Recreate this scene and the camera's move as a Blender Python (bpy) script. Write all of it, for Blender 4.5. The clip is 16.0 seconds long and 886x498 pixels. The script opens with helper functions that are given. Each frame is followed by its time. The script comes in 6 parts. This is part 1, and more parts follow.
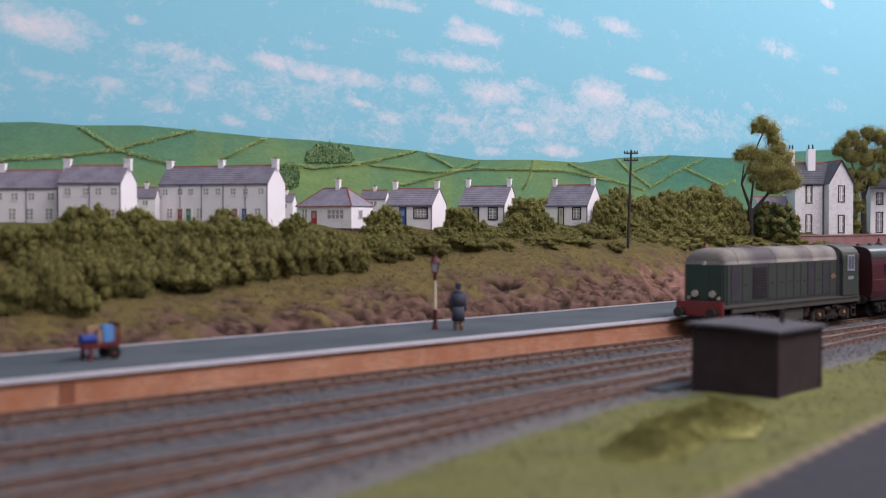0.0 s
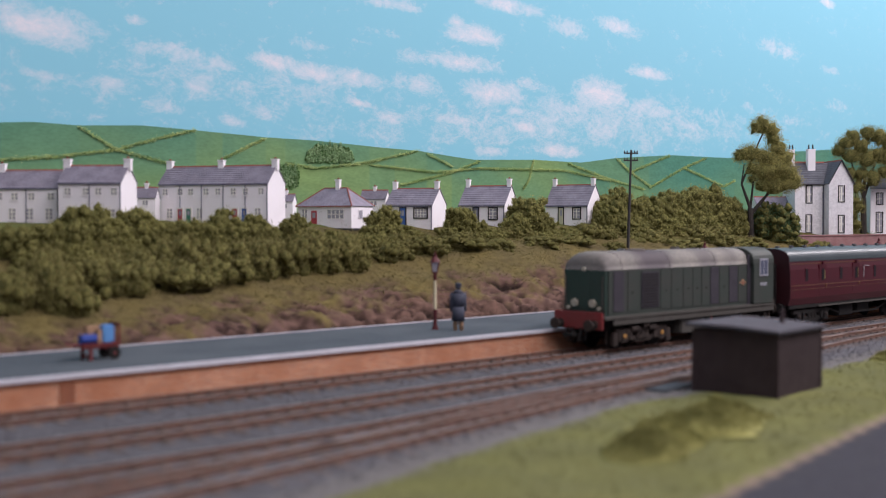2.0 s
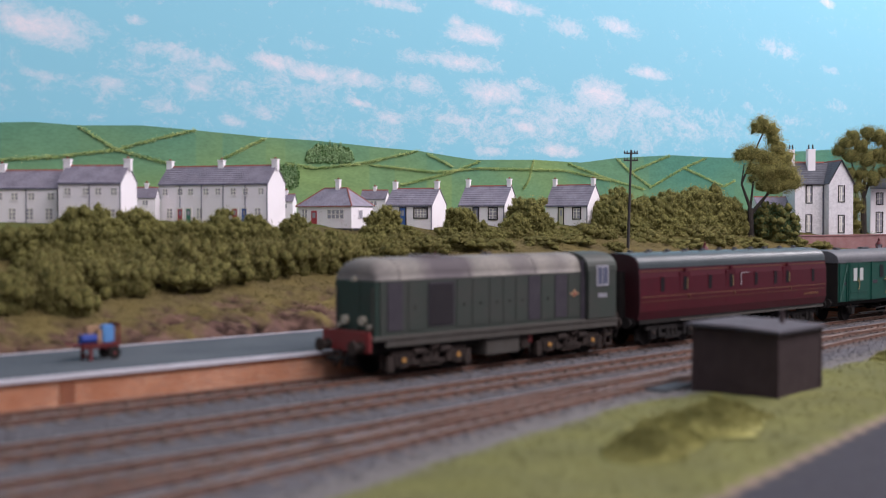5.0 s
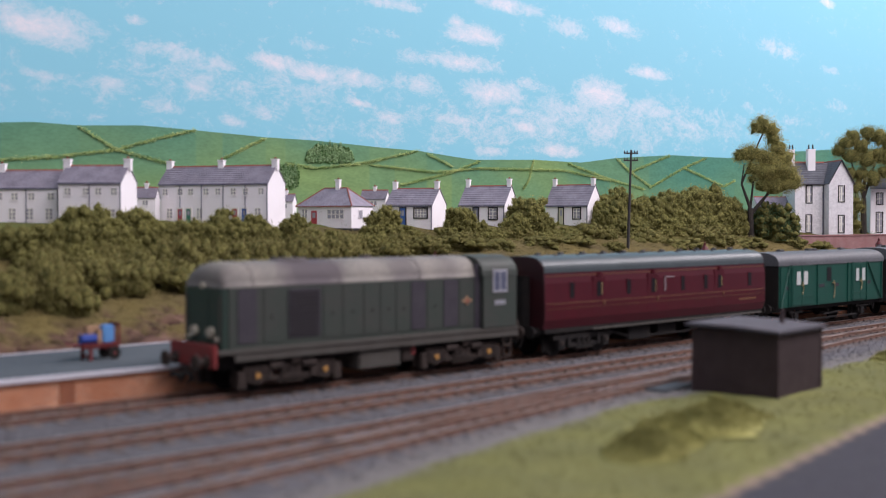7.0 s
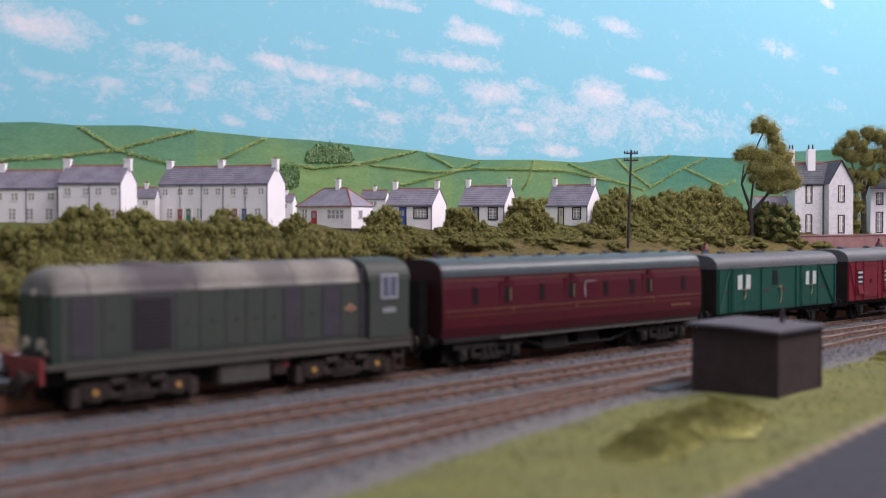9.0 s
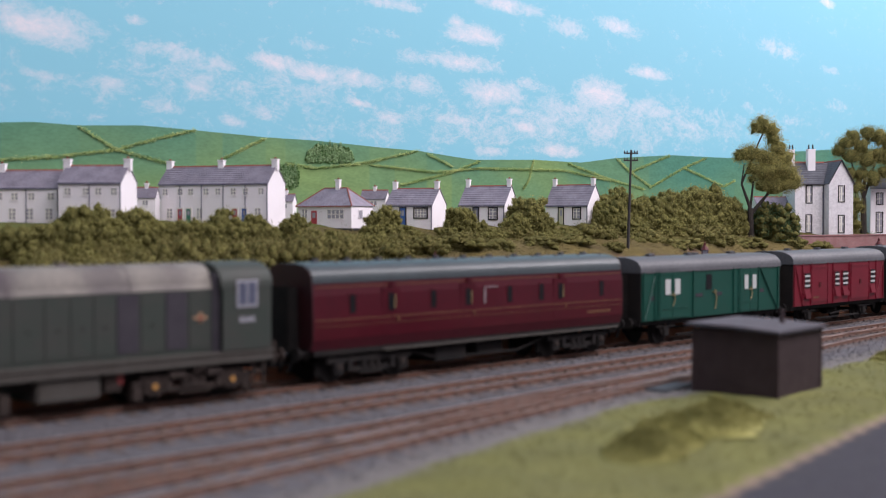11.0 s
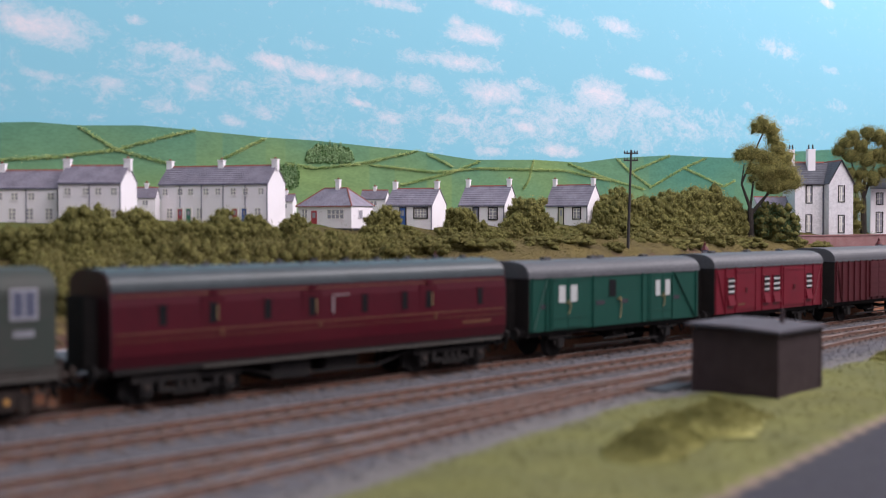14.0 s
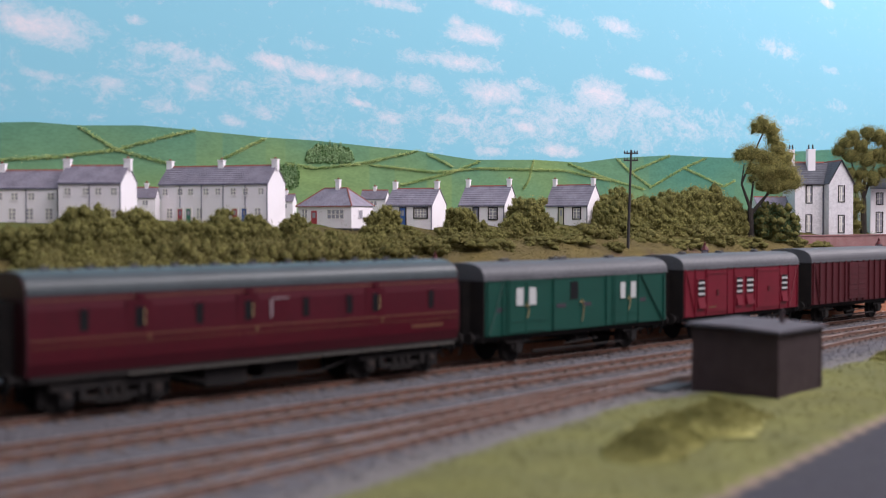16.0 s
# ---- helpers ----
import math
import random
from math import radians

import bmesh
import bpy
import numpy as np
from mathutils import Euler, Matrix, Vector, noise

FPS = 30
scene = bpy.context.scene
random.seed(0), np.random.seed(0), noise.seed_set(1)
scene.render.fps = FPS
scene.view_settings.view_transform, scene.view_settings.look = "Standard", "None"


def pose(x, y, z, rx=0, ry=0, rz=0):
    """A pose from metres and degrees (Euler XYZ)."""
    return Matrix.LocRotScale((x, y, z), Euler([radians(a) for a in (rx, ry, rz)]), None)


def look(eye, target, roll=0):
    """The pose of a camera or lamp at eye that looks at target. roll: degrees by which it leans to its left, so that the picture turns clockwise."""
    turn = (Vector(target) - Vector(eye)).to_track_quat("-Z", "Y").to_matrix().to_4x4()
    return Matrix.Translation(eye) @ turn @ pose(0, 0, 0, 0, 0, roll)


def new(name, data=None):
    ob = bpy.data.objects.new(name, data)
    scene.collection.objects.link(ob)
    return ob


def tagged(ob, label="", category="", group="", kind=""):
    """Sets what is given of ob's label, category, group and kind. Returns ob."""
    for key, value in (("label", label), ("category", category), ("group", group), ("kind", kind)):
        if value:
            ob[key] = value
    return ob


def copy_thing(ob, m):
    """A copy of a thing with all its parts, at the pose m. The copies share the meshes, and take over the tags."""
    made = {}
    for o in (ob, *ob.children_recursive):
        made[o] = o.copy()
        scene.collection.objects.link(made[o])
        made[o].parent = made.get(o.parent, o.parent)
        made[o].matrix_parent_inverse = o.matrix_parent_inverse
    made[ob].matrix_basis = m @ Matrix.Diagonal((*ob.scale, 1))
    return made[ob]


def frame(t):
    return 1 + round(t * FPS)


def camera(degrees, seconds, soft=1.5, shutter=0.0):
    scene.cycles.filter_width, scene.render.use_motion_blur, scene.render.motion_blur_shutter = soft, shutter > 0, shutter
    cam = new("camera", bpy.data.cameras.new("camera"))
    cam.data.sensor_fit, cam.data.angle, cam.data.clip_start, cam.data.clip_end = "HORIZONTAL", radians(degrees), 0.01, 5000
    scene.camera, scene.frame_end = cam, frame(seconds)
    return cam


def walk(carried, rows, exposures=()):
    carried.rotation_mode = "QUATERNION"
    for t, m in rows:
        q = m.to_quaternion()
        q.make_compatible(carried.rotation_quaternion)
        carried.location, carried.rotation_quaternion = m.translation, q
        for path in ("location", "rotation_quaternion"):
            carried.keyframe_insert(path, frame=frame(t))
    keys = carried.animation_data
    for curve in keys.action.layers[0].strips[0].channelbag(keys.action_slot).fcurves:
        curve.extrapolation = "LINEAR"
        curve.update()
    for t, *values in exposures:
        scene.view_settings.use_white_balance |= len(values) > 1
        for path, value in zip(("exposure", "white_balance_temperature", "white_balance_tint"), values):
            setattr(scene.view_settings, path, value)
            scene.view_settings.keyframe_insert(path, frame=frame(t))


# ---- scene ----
# A model railway at about 1:76, laid out in millimetres (MM) and built at its true size.
MM = 0.001
HEADING = 42.0


def place(x, y, z, rz=0.0):
    return pose(x * MM, y * MM, z * MM, 0, 0, rz)


cam = camera(41.34, 16.0, soft=1.0, shutter=0.4)
EYE = pose(0, -0.4135, 0.0696, 90 - 1.380, 0, -HEADING)
cam.data.dof.use_dof = True
cam.data.dof.focus_distance = 1.02
cam.data.dof.aperture_fstop = 11.0
walk(cam, [(0.0, EYE), (16.0, EYE)], exposures=[(0.0, 0.0), (2.0, 0.05), (4.0, 0.12), (7.0, 0.2), (16.0, 0.2)])

# light: an indoor layout under its own lighting and the hall's soft light
world = bpy.data.worlds.new("hall_light")
world.use_nodes = True
world.node_tree.nodes["Background"].inputs["Color"].default_value = (0.92, 0.87, 1.0, 1)
wn = world.node_tree.nodes
dome, split, lift = wn.new("ShaderNodeTexCoord"), wn.new("ShaderNodeSeparateXYZ"), wn.new("ShaderNodeMapRange")
lift.inputs["From Min"].default_value, lift.inputs["From Max"].default_value = -0.1, 0.9
lift.inputs["To Min"].default_value, lift.inputs["To Max"].default_value = 0.26, 0.42
world.node_tree.links.new(dome.outputs["Generated"], split.inputs[0])
world.node_tree.links.new(split.outputs["Z"], lift.inputs["Value"])
world.node_tree.links.new(lift.outputs["Result"], wn["Background"].inputs["Strength"])
scene.world = world


def area_lamp(name, eye, target, sx, sy, watts, colour):
    data = bpy.data.lights.new(name, "AREA")
    data.shape, data.size, data.size_y, data.energy, data.color = "RECTANGLE", sx, sy, watts, colour
    ob = new(name, data)
    ob.matrix_world = look(eye, target)
    return ob


area_lamp("layout_lighting", (1.28, -0.36, 0.90), (1.02, 0.27, 0.10), 3.0, 0.25, 30.0, (0.98, 0.91, 0.96))


# ---- materials ----
def mat(name, colour, rough=0.7, second=None, size=4.0, fine=0.6, mix=0.35, bump=0.15, metal=0.0, spread=0.0, stretch=(1, 1, 1), spec=0.4):
    """A surface with variation at two scales; size and fine are in millimetres."""
    m = bpy.data.materials.new(name)
    m.use_nodes = True
    nt = m.node_tree
    n, link = nt.nodes, nt.links.new
    bsdf = n["Principled BSDF"]
    bsdf.inputs["Roughness"].default_value, bsdf.inputs["Metallic"].default_value = rough, metal
    bsdf.inputs["Specular IOR Level"].default_value = spec
    second = second or tuple(c * 0.6 for c in colour)
    co = n.new("ShaderNodeTexCoord")
    mp = n.new("ShaderNodeMapping")
    mp.inputs["Scale"].default_value = stretch
    link(co.outputs["Object"], mp.inputs["Vector"])
    a, b = n.new("ShaderNodeTexNoise"), n.new("ShaderNodeTexNoise")
    a.inputs["Scale"].default_value, a.inputs["Detail"].default_value = 1000.0 / size, 3
    b.inputs["Scale"].default_value, b.inputs["Detail"].default_value = 1000.0 / fine, 2
    link(mp.outputs["Vector"], a.inputs["Vector"]), link(mp.outputs["Vector"], b.inputs["Vector"])
    add = n.new("ShaderNodeMath")
    add.operation = "ADD"
    link(a.outputs["Fac"], add.inputs[0]), link(b.outputs["Fac"], add.inputs[1])
    ramp = n.new("ShaderNodeMapRange")
    ramp.inputs["From Min"].default_value, ramp.inputs["From Max"].default_value = 0.72, 1.28
    ramp.inputs["To Min"].default_value, ramp.inputs["To Max"].default_value = 0.0, min(1.0, mix * 2)
    link(add.outputs[0], ramp.inputs["Value"])
    mx = n.new("ShaderNodeMix")
    mx.data_type = "RGBA"
    mx.inputs["A"].default_value, mx.inputs["B"].default_value = (*colour, 1), (*second, 1)
    link(ramp.outputs["Result"], mx.inputs["Factor"])
    out = mx.outputs["Result"]
    if spread:
        info, mr, hsv = n.new("ShaderNodeObjectInfo"), n.new("ShaderNodeMapRange"), n.new("ShaderNodeHueSaturation")
        mr.inputs["To Min"].default_value, mr.inputs["To Max"].default_value = 1 - spread, 1 + spread
        link(info.outputs["Random"], mr.inputs["Value"]), link(mr.outputs["Result"], hsv.inputs["Value"])
        link(out, hsv.inputs["Color"])
        out = hsv.outputs["Color"]
    link(out, bsdf.inputs["Base Color"])
    if bump:
        bp = n.new("ShaderNodeBump")
        bp.inputs["Strength"].default_value, bp.inputs["Distance"].default_value = bump, 0.0004
        link(b.outputs["Fac"], bp.inputs["Height"]), link(bp.outputs["Normal"], bsdf.inputs["Normal"])
    return m


def island_mat(name, dark, light, rough=0.9, big=40.0):
    """Loose bits (leaves, flock, stones): each bit takes its own tone, with broad patches."""
    m = bpy.data.materials.new(name)
    m.use_nodes = True
    n, link = m.node_tree.nodes, m.node_tree.links.new
    bsdf = n["Principled BSDF"]
    bsdf.inputs["Roughness"].default_value = rough
    bsdf.inputs["Specular IOR Level"].default_value = 0.15
    geo, tex, co = n.new("ShaderNodeNewGeometry"), n.new("ShaderNodeTexNoise"), n.new("ShaderNodeTexCoord")
    tex.inputs["Scale"].default_value = 1000.0 / big
    link(co.outputs["Object"], tex.inputs["Vector"])
    mix = n.new("ShaderNodeMath")
    mix.operation = "MULTIPLY_ADD"
    mix.inputs[1].default_value = 0.45
    link(geo.outputs["Random Per Island"], mix.inputs[0])
    sub = n.new("ShaderNodeMapRange")
    sub.inputs["From Min"].default_value, sub.inputs["From Max"].default_value = 0.3, 0.7
    sub.inputs["To Max"].default_value = 0.5
    link(tex.outputs["Fac"], sub.inputs["Value"]), link(sub.outputs["Result"], mix.inputs[2])
    mx = n.new("ShaderNodeMix")
    mx.data_type = "RGBA"
    mx.inputs["A"].default_value, mx.inputs["B"].default_value = (*dark, 1), (*light, 1)
    link(mix.outputs[0], mx.inputs["Factor"])
    info, mr, hsv = n.new("ShaderNodeObjectInfo"), n.new("ShaderNodeMapRange"), n.new("ShaderNodeHueSaturation")
    mr.inputs["To Min"].default_value, mr.inputs["To Max"].default_value = 0.8, 1.2
    link(info.outputs["Random"], mr.inputs["Value"]), link(mr.outputs["Result"], hsv.inputs["Value"])
    link(mx.outputs["Result"], hsv.inputs["Color"]), link(hsv.outputs["Color"], bsdf.inputs["Base Color"])
    return m


def brick_mat(name, one, two, mortar, length=3.0, height=1.0, turn=(90, 0, 0)):
    m = bpy.data.materials.new(name)
    m.use_nodes = True
    n, link = m.node_tree.nodes, m.node_tree.links.new
    bsdf = n["Principled BSDF"]
    bsdf.inputs["Roughness"].default_value = 0.9
    bsdf.inputs["Specular IOR Level"].default_value = 0.2
    co, mp, br, tex = n.new("ShaderNodeTexCoord"), n.new("ShaderNodeMapping"), n.new("ShaderNodeTexBrick"), n.new("ShaderNodeTexNoise")
    mp.inputs["Rotation"].default_value = [radians(a) for a in turn]
    link(co.outputs["Object"], mp.inputs["Vector"]), link(mp.outputs["Vector"], br.inputs["Vector"])
    br.inputs["Scale"].default_value = 1000.0
    br.inputs["Brick Width"].default_value, br.inputs["Row Height"].default_value = length, height
    br.inputs["Mortar Size"].default_value = 0.16 * height
    br.inputs["Color1"].default_value, br.inputs["Color2"].default_value, br.inputs["Mortar"].default_value = (*one, 1), (*two, 1), (*mortar, 1)
    tex.inputs["Scale"].default_value, tex.inputs["Detail"].default_value = 60.0, 4
    link(co.outputs["Object"], tex.inputs["Vector"])
    mr, mx = n.new("ShaderNodeMapRange"), n.new("ShaderNodeMix")
    mr.inputs["From Min"].default_value, mr.inputs["From Max"].default_value = 0.35, 0.7
    mr.inputs["To Max"].default_value = 0.7
    link(tex.outputs["Fac"], mr.inputs["Value"])
    mx.data_type = "RGBA"
    link(mr.outputs["Result"], mx.inputs["Factor"]), link(br.outputs["Color"], mx.inputs["A"])
    mx.inputs["B"].default_value = (*[c * 0.62 for c in one], 1)
    link(mx.outputs["Result"], bsdf.inputs["Base Color"])
    bp = n.new("ShaderNodeBump")
    bp.inputs["Strength"].default_value, bp.inputs["Distance"].default_value = 0.5, 0.0003
    bp.invert = True
    link(br.outputs["Fac"], bp.inputs["Height"]), link(bp.outputs["Normal"], bsdf.inputs["Normal"])
    return m


def painted_mat(name, rough=0.85, relief=0.0):
    """Paint whose pigment is laid on by the mesh's own colours, with fine brush strokes."""
    m = bpy.data.materials.new(name)
    m.use_nodes = True
    n, link = m.node_tree.nodes, m.node_tree.links.new
    bsdf = n["Principled BSDF"]
    bsdf.inputs["Roughness"].default_value = rough
    bsdf.inputs["Specular IOR Level"].default_value = 0.1
    at, co, tex, mp = n.new("ShaderNodeAttribute"), n.new("ShaderNodeTexCoord"), n.new("ShaderNodeTexNoise"), n.new("ShaderNodeMapping")
    at.attribute_name = "pigment"
    mp.inputs["Scale"].default_value = (1, 1, 2.2)
    tex.inputs["Scale"].default_value, tex.inputs["Detail"].default_value = 260.0, 5
    link(co.outputs["Object"], mp.inputs["Vector"]), link(mp.outputs["Vector"], tex.inputs["Vector"])
    mr, hsv = n.new("ShaderNodeMapRange"), n.new("ShaderNodeHueSaturation")
    mr.inputs["From Min"].default_value, mr.inputs["From Max"].default_value = 0.3, 0.7
    mr.inputs["To Min"].default_value, mr.inputs["To Max"].default_value = 0.9, 1.1
    link(tex.outputs["Fac"], mr.inputs["Value"]), link(mr.outputs["Result"], hsv.inputs["Value"])
    link(at.outputs["Color"], hsv.inputs["Color"]), link(hsv.outputs["Color"], bsdf.inputs["Base Color"])
    if relief:
        fine, bp = n.new("ShaderNodeTexNoise"), n.new("ShaderNodeBump")
        fine.inputs["Scale"].default_value, fine.inputs["Detail"].default_value, fine.inputs["Roughness"].default_value = 240.0, 6, 0.7
        link(co.outputs["Object"], fine.inputs["Vector"])
        bp.inputs["Strength"].default_value, bp.inputs["Distance"].default_value = 1.0, relief
        link(fine.outputs["Fac"], bp.inputs["Height"]), link(bp.outputs["Normal"], bsdf.inputs["Normal"])
    return m


def cloud_mat():
    """Sky blue board; the clouds' density is in the mesh, broken up by dabbed brushwork."""
    m = bpy.data.materials.new("painted_sky")
    m.use_nodes = True
    n, link = m.node_tree.nodes, m.node_tree.links.new
    bsdf = n["Principled BSDF"]
    bsdf.inputs["Roughness"].default_value = 0.9
    bsdf.inputs["Specular IOR Level"].default_value = 0.1
    at, co, tex, fine, mp = (n.new("ShaderNode" + k) for k in ("Attribute", "TexCoord", "TexNoise", "TexNoise", "Mapping"))
    at.attribute_name = "cloud"
    mp.inputs["Scale"].default_value = (0.7, 1, 1.15)
    mp.inputs["Rotation"].default_value = (0, radians(-18), 0)
    tex.inputs["Scale"].default_value, tex.inputs["Detail"].default_value, tex.inputs["Roughness"].default_value = 62.0, 8, 0.72
    tex.inputs["Distortion"].default_value = 0.6
    fine.inputs["Scale"].default_value, fine.inputs["Detail"].default_value, fine.inputs["Roughness"].default_value = 330.0, 3, 0.7
    link(co.outputs["Object"], mp.inputs["Vector"])
    link(mp.outputs["Vector"], tex.inputs["Vector"]), link(mp.outputs["Vector"], fine.inputs["Vector"])
    a = n.new("ShaderNodeMath")
    a.operation = "MULTIPLY_ADD"
    a.inputs[1].default_value = 0.42
    link(fine.outputs["Fac"], a.inputs[0]), link(tex.outputs["Fac"], a.inputs[2])
    b = n.new("ShaderNodeMath")
    b.operation = "MULTIPLY_ADD"
    b.inputs[1].default_value = 0.52
    link(at.outputs["Fac"], b.inputs[0]), link(a.outputs[0], b.inputs[2])
    mr = n.new("ShaderNodeMapRange")
    mr.inputs["From Min"].default_value, mr.inputs["From Max"].default_value = 0.80, 1.27
    mr.inputs["To Max"].default_value = 0.9
    link(b.outputs[0], mr.inputs["Value"])
    mx = n.new("ShaderNodeMix")
    mx.data_type = "RGBA"
    mx.inputs["A"].default_value, mx.inputs["B"].default_value = (0.24, 0.53, 0.66, 1), (0.72, 0.69, 0.75, 1)
    link(mr.outputs["Result"], mx.inputs["Factor"]), link(mx.outputs["Result"], bsdf.inputs["Base Color"])
    return m


M = {}
M["grass"] = mat("grass_flock", (0.22, 0.205, 0.07), 0.95, (0.15, 0.145, 0.045), 12, 0.8, 0.5, 0.6, spec=0.1)
M["ballast"] = mat("grey_ballast", (0.19, 0.195, 0.22), 0.95, (0.07, 0.065, 0.07), 6, 0.7, 0.45, 0.9, spec=0.1)
M["asphalt"] = mat("asphalt", (0.085, 0.085, 0.095), 0.9, (0.065, 0.065, 0.07), 25, 0.4, 0.4, 0.25, spec=0.2)
M["platform"] = mat("platform_tarmac", (0.100, 0.112, 0.126), 0.85, (0.058, 0.070, 0.084), 34, 0.6, 0.5, 0.2, spec=0.2)
M["coping"] = mat("whitened_coping", (0.55, 0.53, 0.58), 0.8, (0.40, 0.38, 0.41), 8, 0.7, 0.3, 0.2)
M["brick"] = brick_mat("orange_brick", (0.56, 0.205, 0.10), (0.33, 0.095, 0.05), (0.60, 0.44, 0.32), 2.9, 1.2)
M["brick_dark"] = brick_mat("weathered_brick", (0.30, 0.10, 0.055), (0.36, 0.13, 0.06), (0.20, 0.12, 0.09))
M["rail"] = mat("rusty_rail", (0.175, 0.085, 0.058), 0.7, (0.10, 0.055, 0.042), 6, 0.6, 0.4, 0.3)
M["railtop"] = mat("worn_rail_head", (0.58, 0.50, 0.47), 0.4, (0.26, 0.16, 0.12), 14, 0.8, 0.45, 0.1, metal=0.35)
M["sleeper"] = mat("stained_sleeper", (0.11, 0.078, 0.066), 0.9, (0.17, 0.13, 0.115), 5, 0.6, 0.45, 0.5, spread=0.25)
M["green"] = mat("weathered_loco_green", (0.030, 0.042, 0.035), 0.6, (0.044, 0.044, 0.040), 14, 1.2, 0.45, 0.05)
M["greenfront"] = mat("deep_loco_green", (0.022, 0.048, 0.038), 0.5, (0.03, 0.04, 0.035), 10, 1.0, 0.35, 0.05)


def sooty_roof_mat():
    """Weathered grey roof with soft soot stains round the exhaust and fan."""
    m = mat("weathered_roof_grey", (0.235, 0.215, 0.19), 0.75, (0.12, 0.115, 0.11), 18, 1.6, 0.4, 0.1)
    n, link = m.node_tree.nodes, m.node_tree.links.new
    bsdf = n["Principled BSDF"]
    base = bsdf.inputs["Base Color"].links[0].from_socket
    co, sep, tex, add = n.new("ShaderNodeTexCoord"), n.new("ShaderNodeSeparateXYZ"), n.new("ShaderNodeTexNoise"), n.new("ShaderNodeMath")
    link(co.outputs["Object"], sep.inputs[0]), link(co.outputs["Object"], tex.inputs["Vector"])
    tex.inputs["Scale"].default_value = 90.0
    add.operation = "MULTIPLY_ADD"
    add.inputs[1].default_value = 0.016
    link(tex.outputs["Fac"], add.inputs[0]), link(sep.outputs["X"], add.inputs[2])
    mr, ramp, mx = n.new("ShaderNodeMapRange"), n.new("ShaderNodeValToRGB"), n.new("ShaderNodeMix")
    mr.inputs["From Min"].default_value, mr.inputs["From Max"].default_value = -0.078, 0.065
    link(add.outputs[0], mr.inputs["Value"]), link(mr.outputs["Result"], ramp.inputs["Fac"])
    stops = ((0.0, 0.55), (0.1, 0.15), (0.20, 0.15), (0.28, 1.0), (0.40, 1.0), (0.48, 0.1), (0.60, 0.05), (0.67, 0.6), (0.74, 0.6), (0.80, 0.05), (0.89, 0.5), (0.95, 0.05))
    first, last = ramp.color_ramp.elements
    last.position, last.color = stops[-1][0], (stops[-1][1],) * 3 + (1,)
    first.position, first.color = stops[0][0], (stops[0][1],) * 3 + (1,)
    for p, v in stops[1:-1]:
        ramp.color_ramp.elements.new(p).color = (v, v, v, 1)
    mx.data_type = "RGBA"
    mx.inputs["B"].default_value = (0.075, 0.062, 0.07, 1)
    link(ramp.outputs["Color"], mx.inputs["Factor"]), link(base, mx.inputs["A"]), link(mx.outputs["Result"], bsdf.inputs["Base Color"])
    return m


M["locogrey"] = sooty_roof_mat()
M["soot"] = mat("sooty_roof", (0.075, 0.065, 0.075), 0.8, (0.13, 0.11, 0.10), 8, 1.0, 0.3, 0.1)
M["grille"] = mat("dark_grille", (0.028, 0.024, 0.034), 0.7, (0.045, 0.04, 0.05), 6, 0.8, 0.4, 0.1)
M["red"] = mat("buffer_beam_red", (0.22, 0.026, 0.028), 0.6, (0.11, 0.03, 0.028), 6, 0.8, 0.35, 0.05)
M["black"] = mat("underframe_black", (0.012, 0.011, 0.012), 0.85, (0.024, 0.02, 0.018), 8, 0.8, 0.4, 0.1, spec=0.2)
M["bogie"] = mat("dirty_bogie", (0.022, 0.017, 0.016), 0.85, (0.058, 0.043, 0.037), 5, 0.7, 0.45, 0.2, spec=0.2)
M["valance"] = mat("dusty_valance", (0.066, 0.062, 0.056), 0.75, (0.05, 0.042, 0.036), 8, 0.8, 0.45, 0.1)
M["yellow"] = mat("axle_cap_yellow", (0.42, 0.21, 0.05), 0.6, (0.3, 0.16, 0.05), 2, 0.5, 0.3, 0.05)
M["lampwhite"] = mat("lamp_lens", (0.42, 0.39, 0.32), 0.4, (0.3, 0.28, 0.23), 2, 0.5, 0.3, 0.0)
M["maroon"] = mat("coach_maroon", (0.062, 0.0046, 0.0112), 0.28, (0.042, 0.0038, 0.0088), 20, 1.5, 0.35, 0.03, spec=0.4)
M["lining"] = mat("lining_gold", (0.15, 0.066, 0.034), 0.5, (0.10, 0.05, 0.028), 5, 0.6, 0.3, 0.0)
M["roof"] = mat("coach_roof_grey", (0.056, 0.070, 0.078), 0.42, (0.034, 0.043, 0.048), 18, 1.2, 0.4, 0.05, spec=0.4)
M["vanroof"] = mat("van_roof_grey", (0.098, 0.100, 0.112), 0.6, (0.060, 0.062, 0.070), 11, 1.0, 0.5, 0.05, stretch=(0.35, 1, 1), spec=0.35)
M["darkroof"] = mat("dark_van_roof", (0.085, 0.085, 0.096), 0.6, (0.062, 0.062, 0.07), 16, 1.0, 0.4, 0.05)
M["vangreen"] = mat("southern_green", (0.005, 0.058, 0.042), 0.45, (0.004, 0.044, 0.032), 16, 1.0, 0.4, 0.03)
M["crimson"] = mat("van_crimson", (0.150, 0.007, 0.019), 0.4, (0.105, 0.006, 0.014), 16, 1.0, 0.4, 0.03)
M["vanmaroon"] = mat("van_maroon", (0.072, 0.010, 0.015), 0.5, (0.052, 0.008, 0.011), 12, 1.0, 0.4, 0.05)
# coach ends: a blacker maroon than the body sides
M["coachend"] = mat("blackish_coach_end", (0.036, 0.006, 0.010), 0.5, (0.02, 0.006, 0.008), 10, 1.0, 0.4, 0.05)
M["glass"] = mat("dark_window_glass", (0.008, 0.008, 0.010), 0.3, (0.014, 0.014, 0.016), 6, 2.0, 0.3, 0.0, spec=0.25)
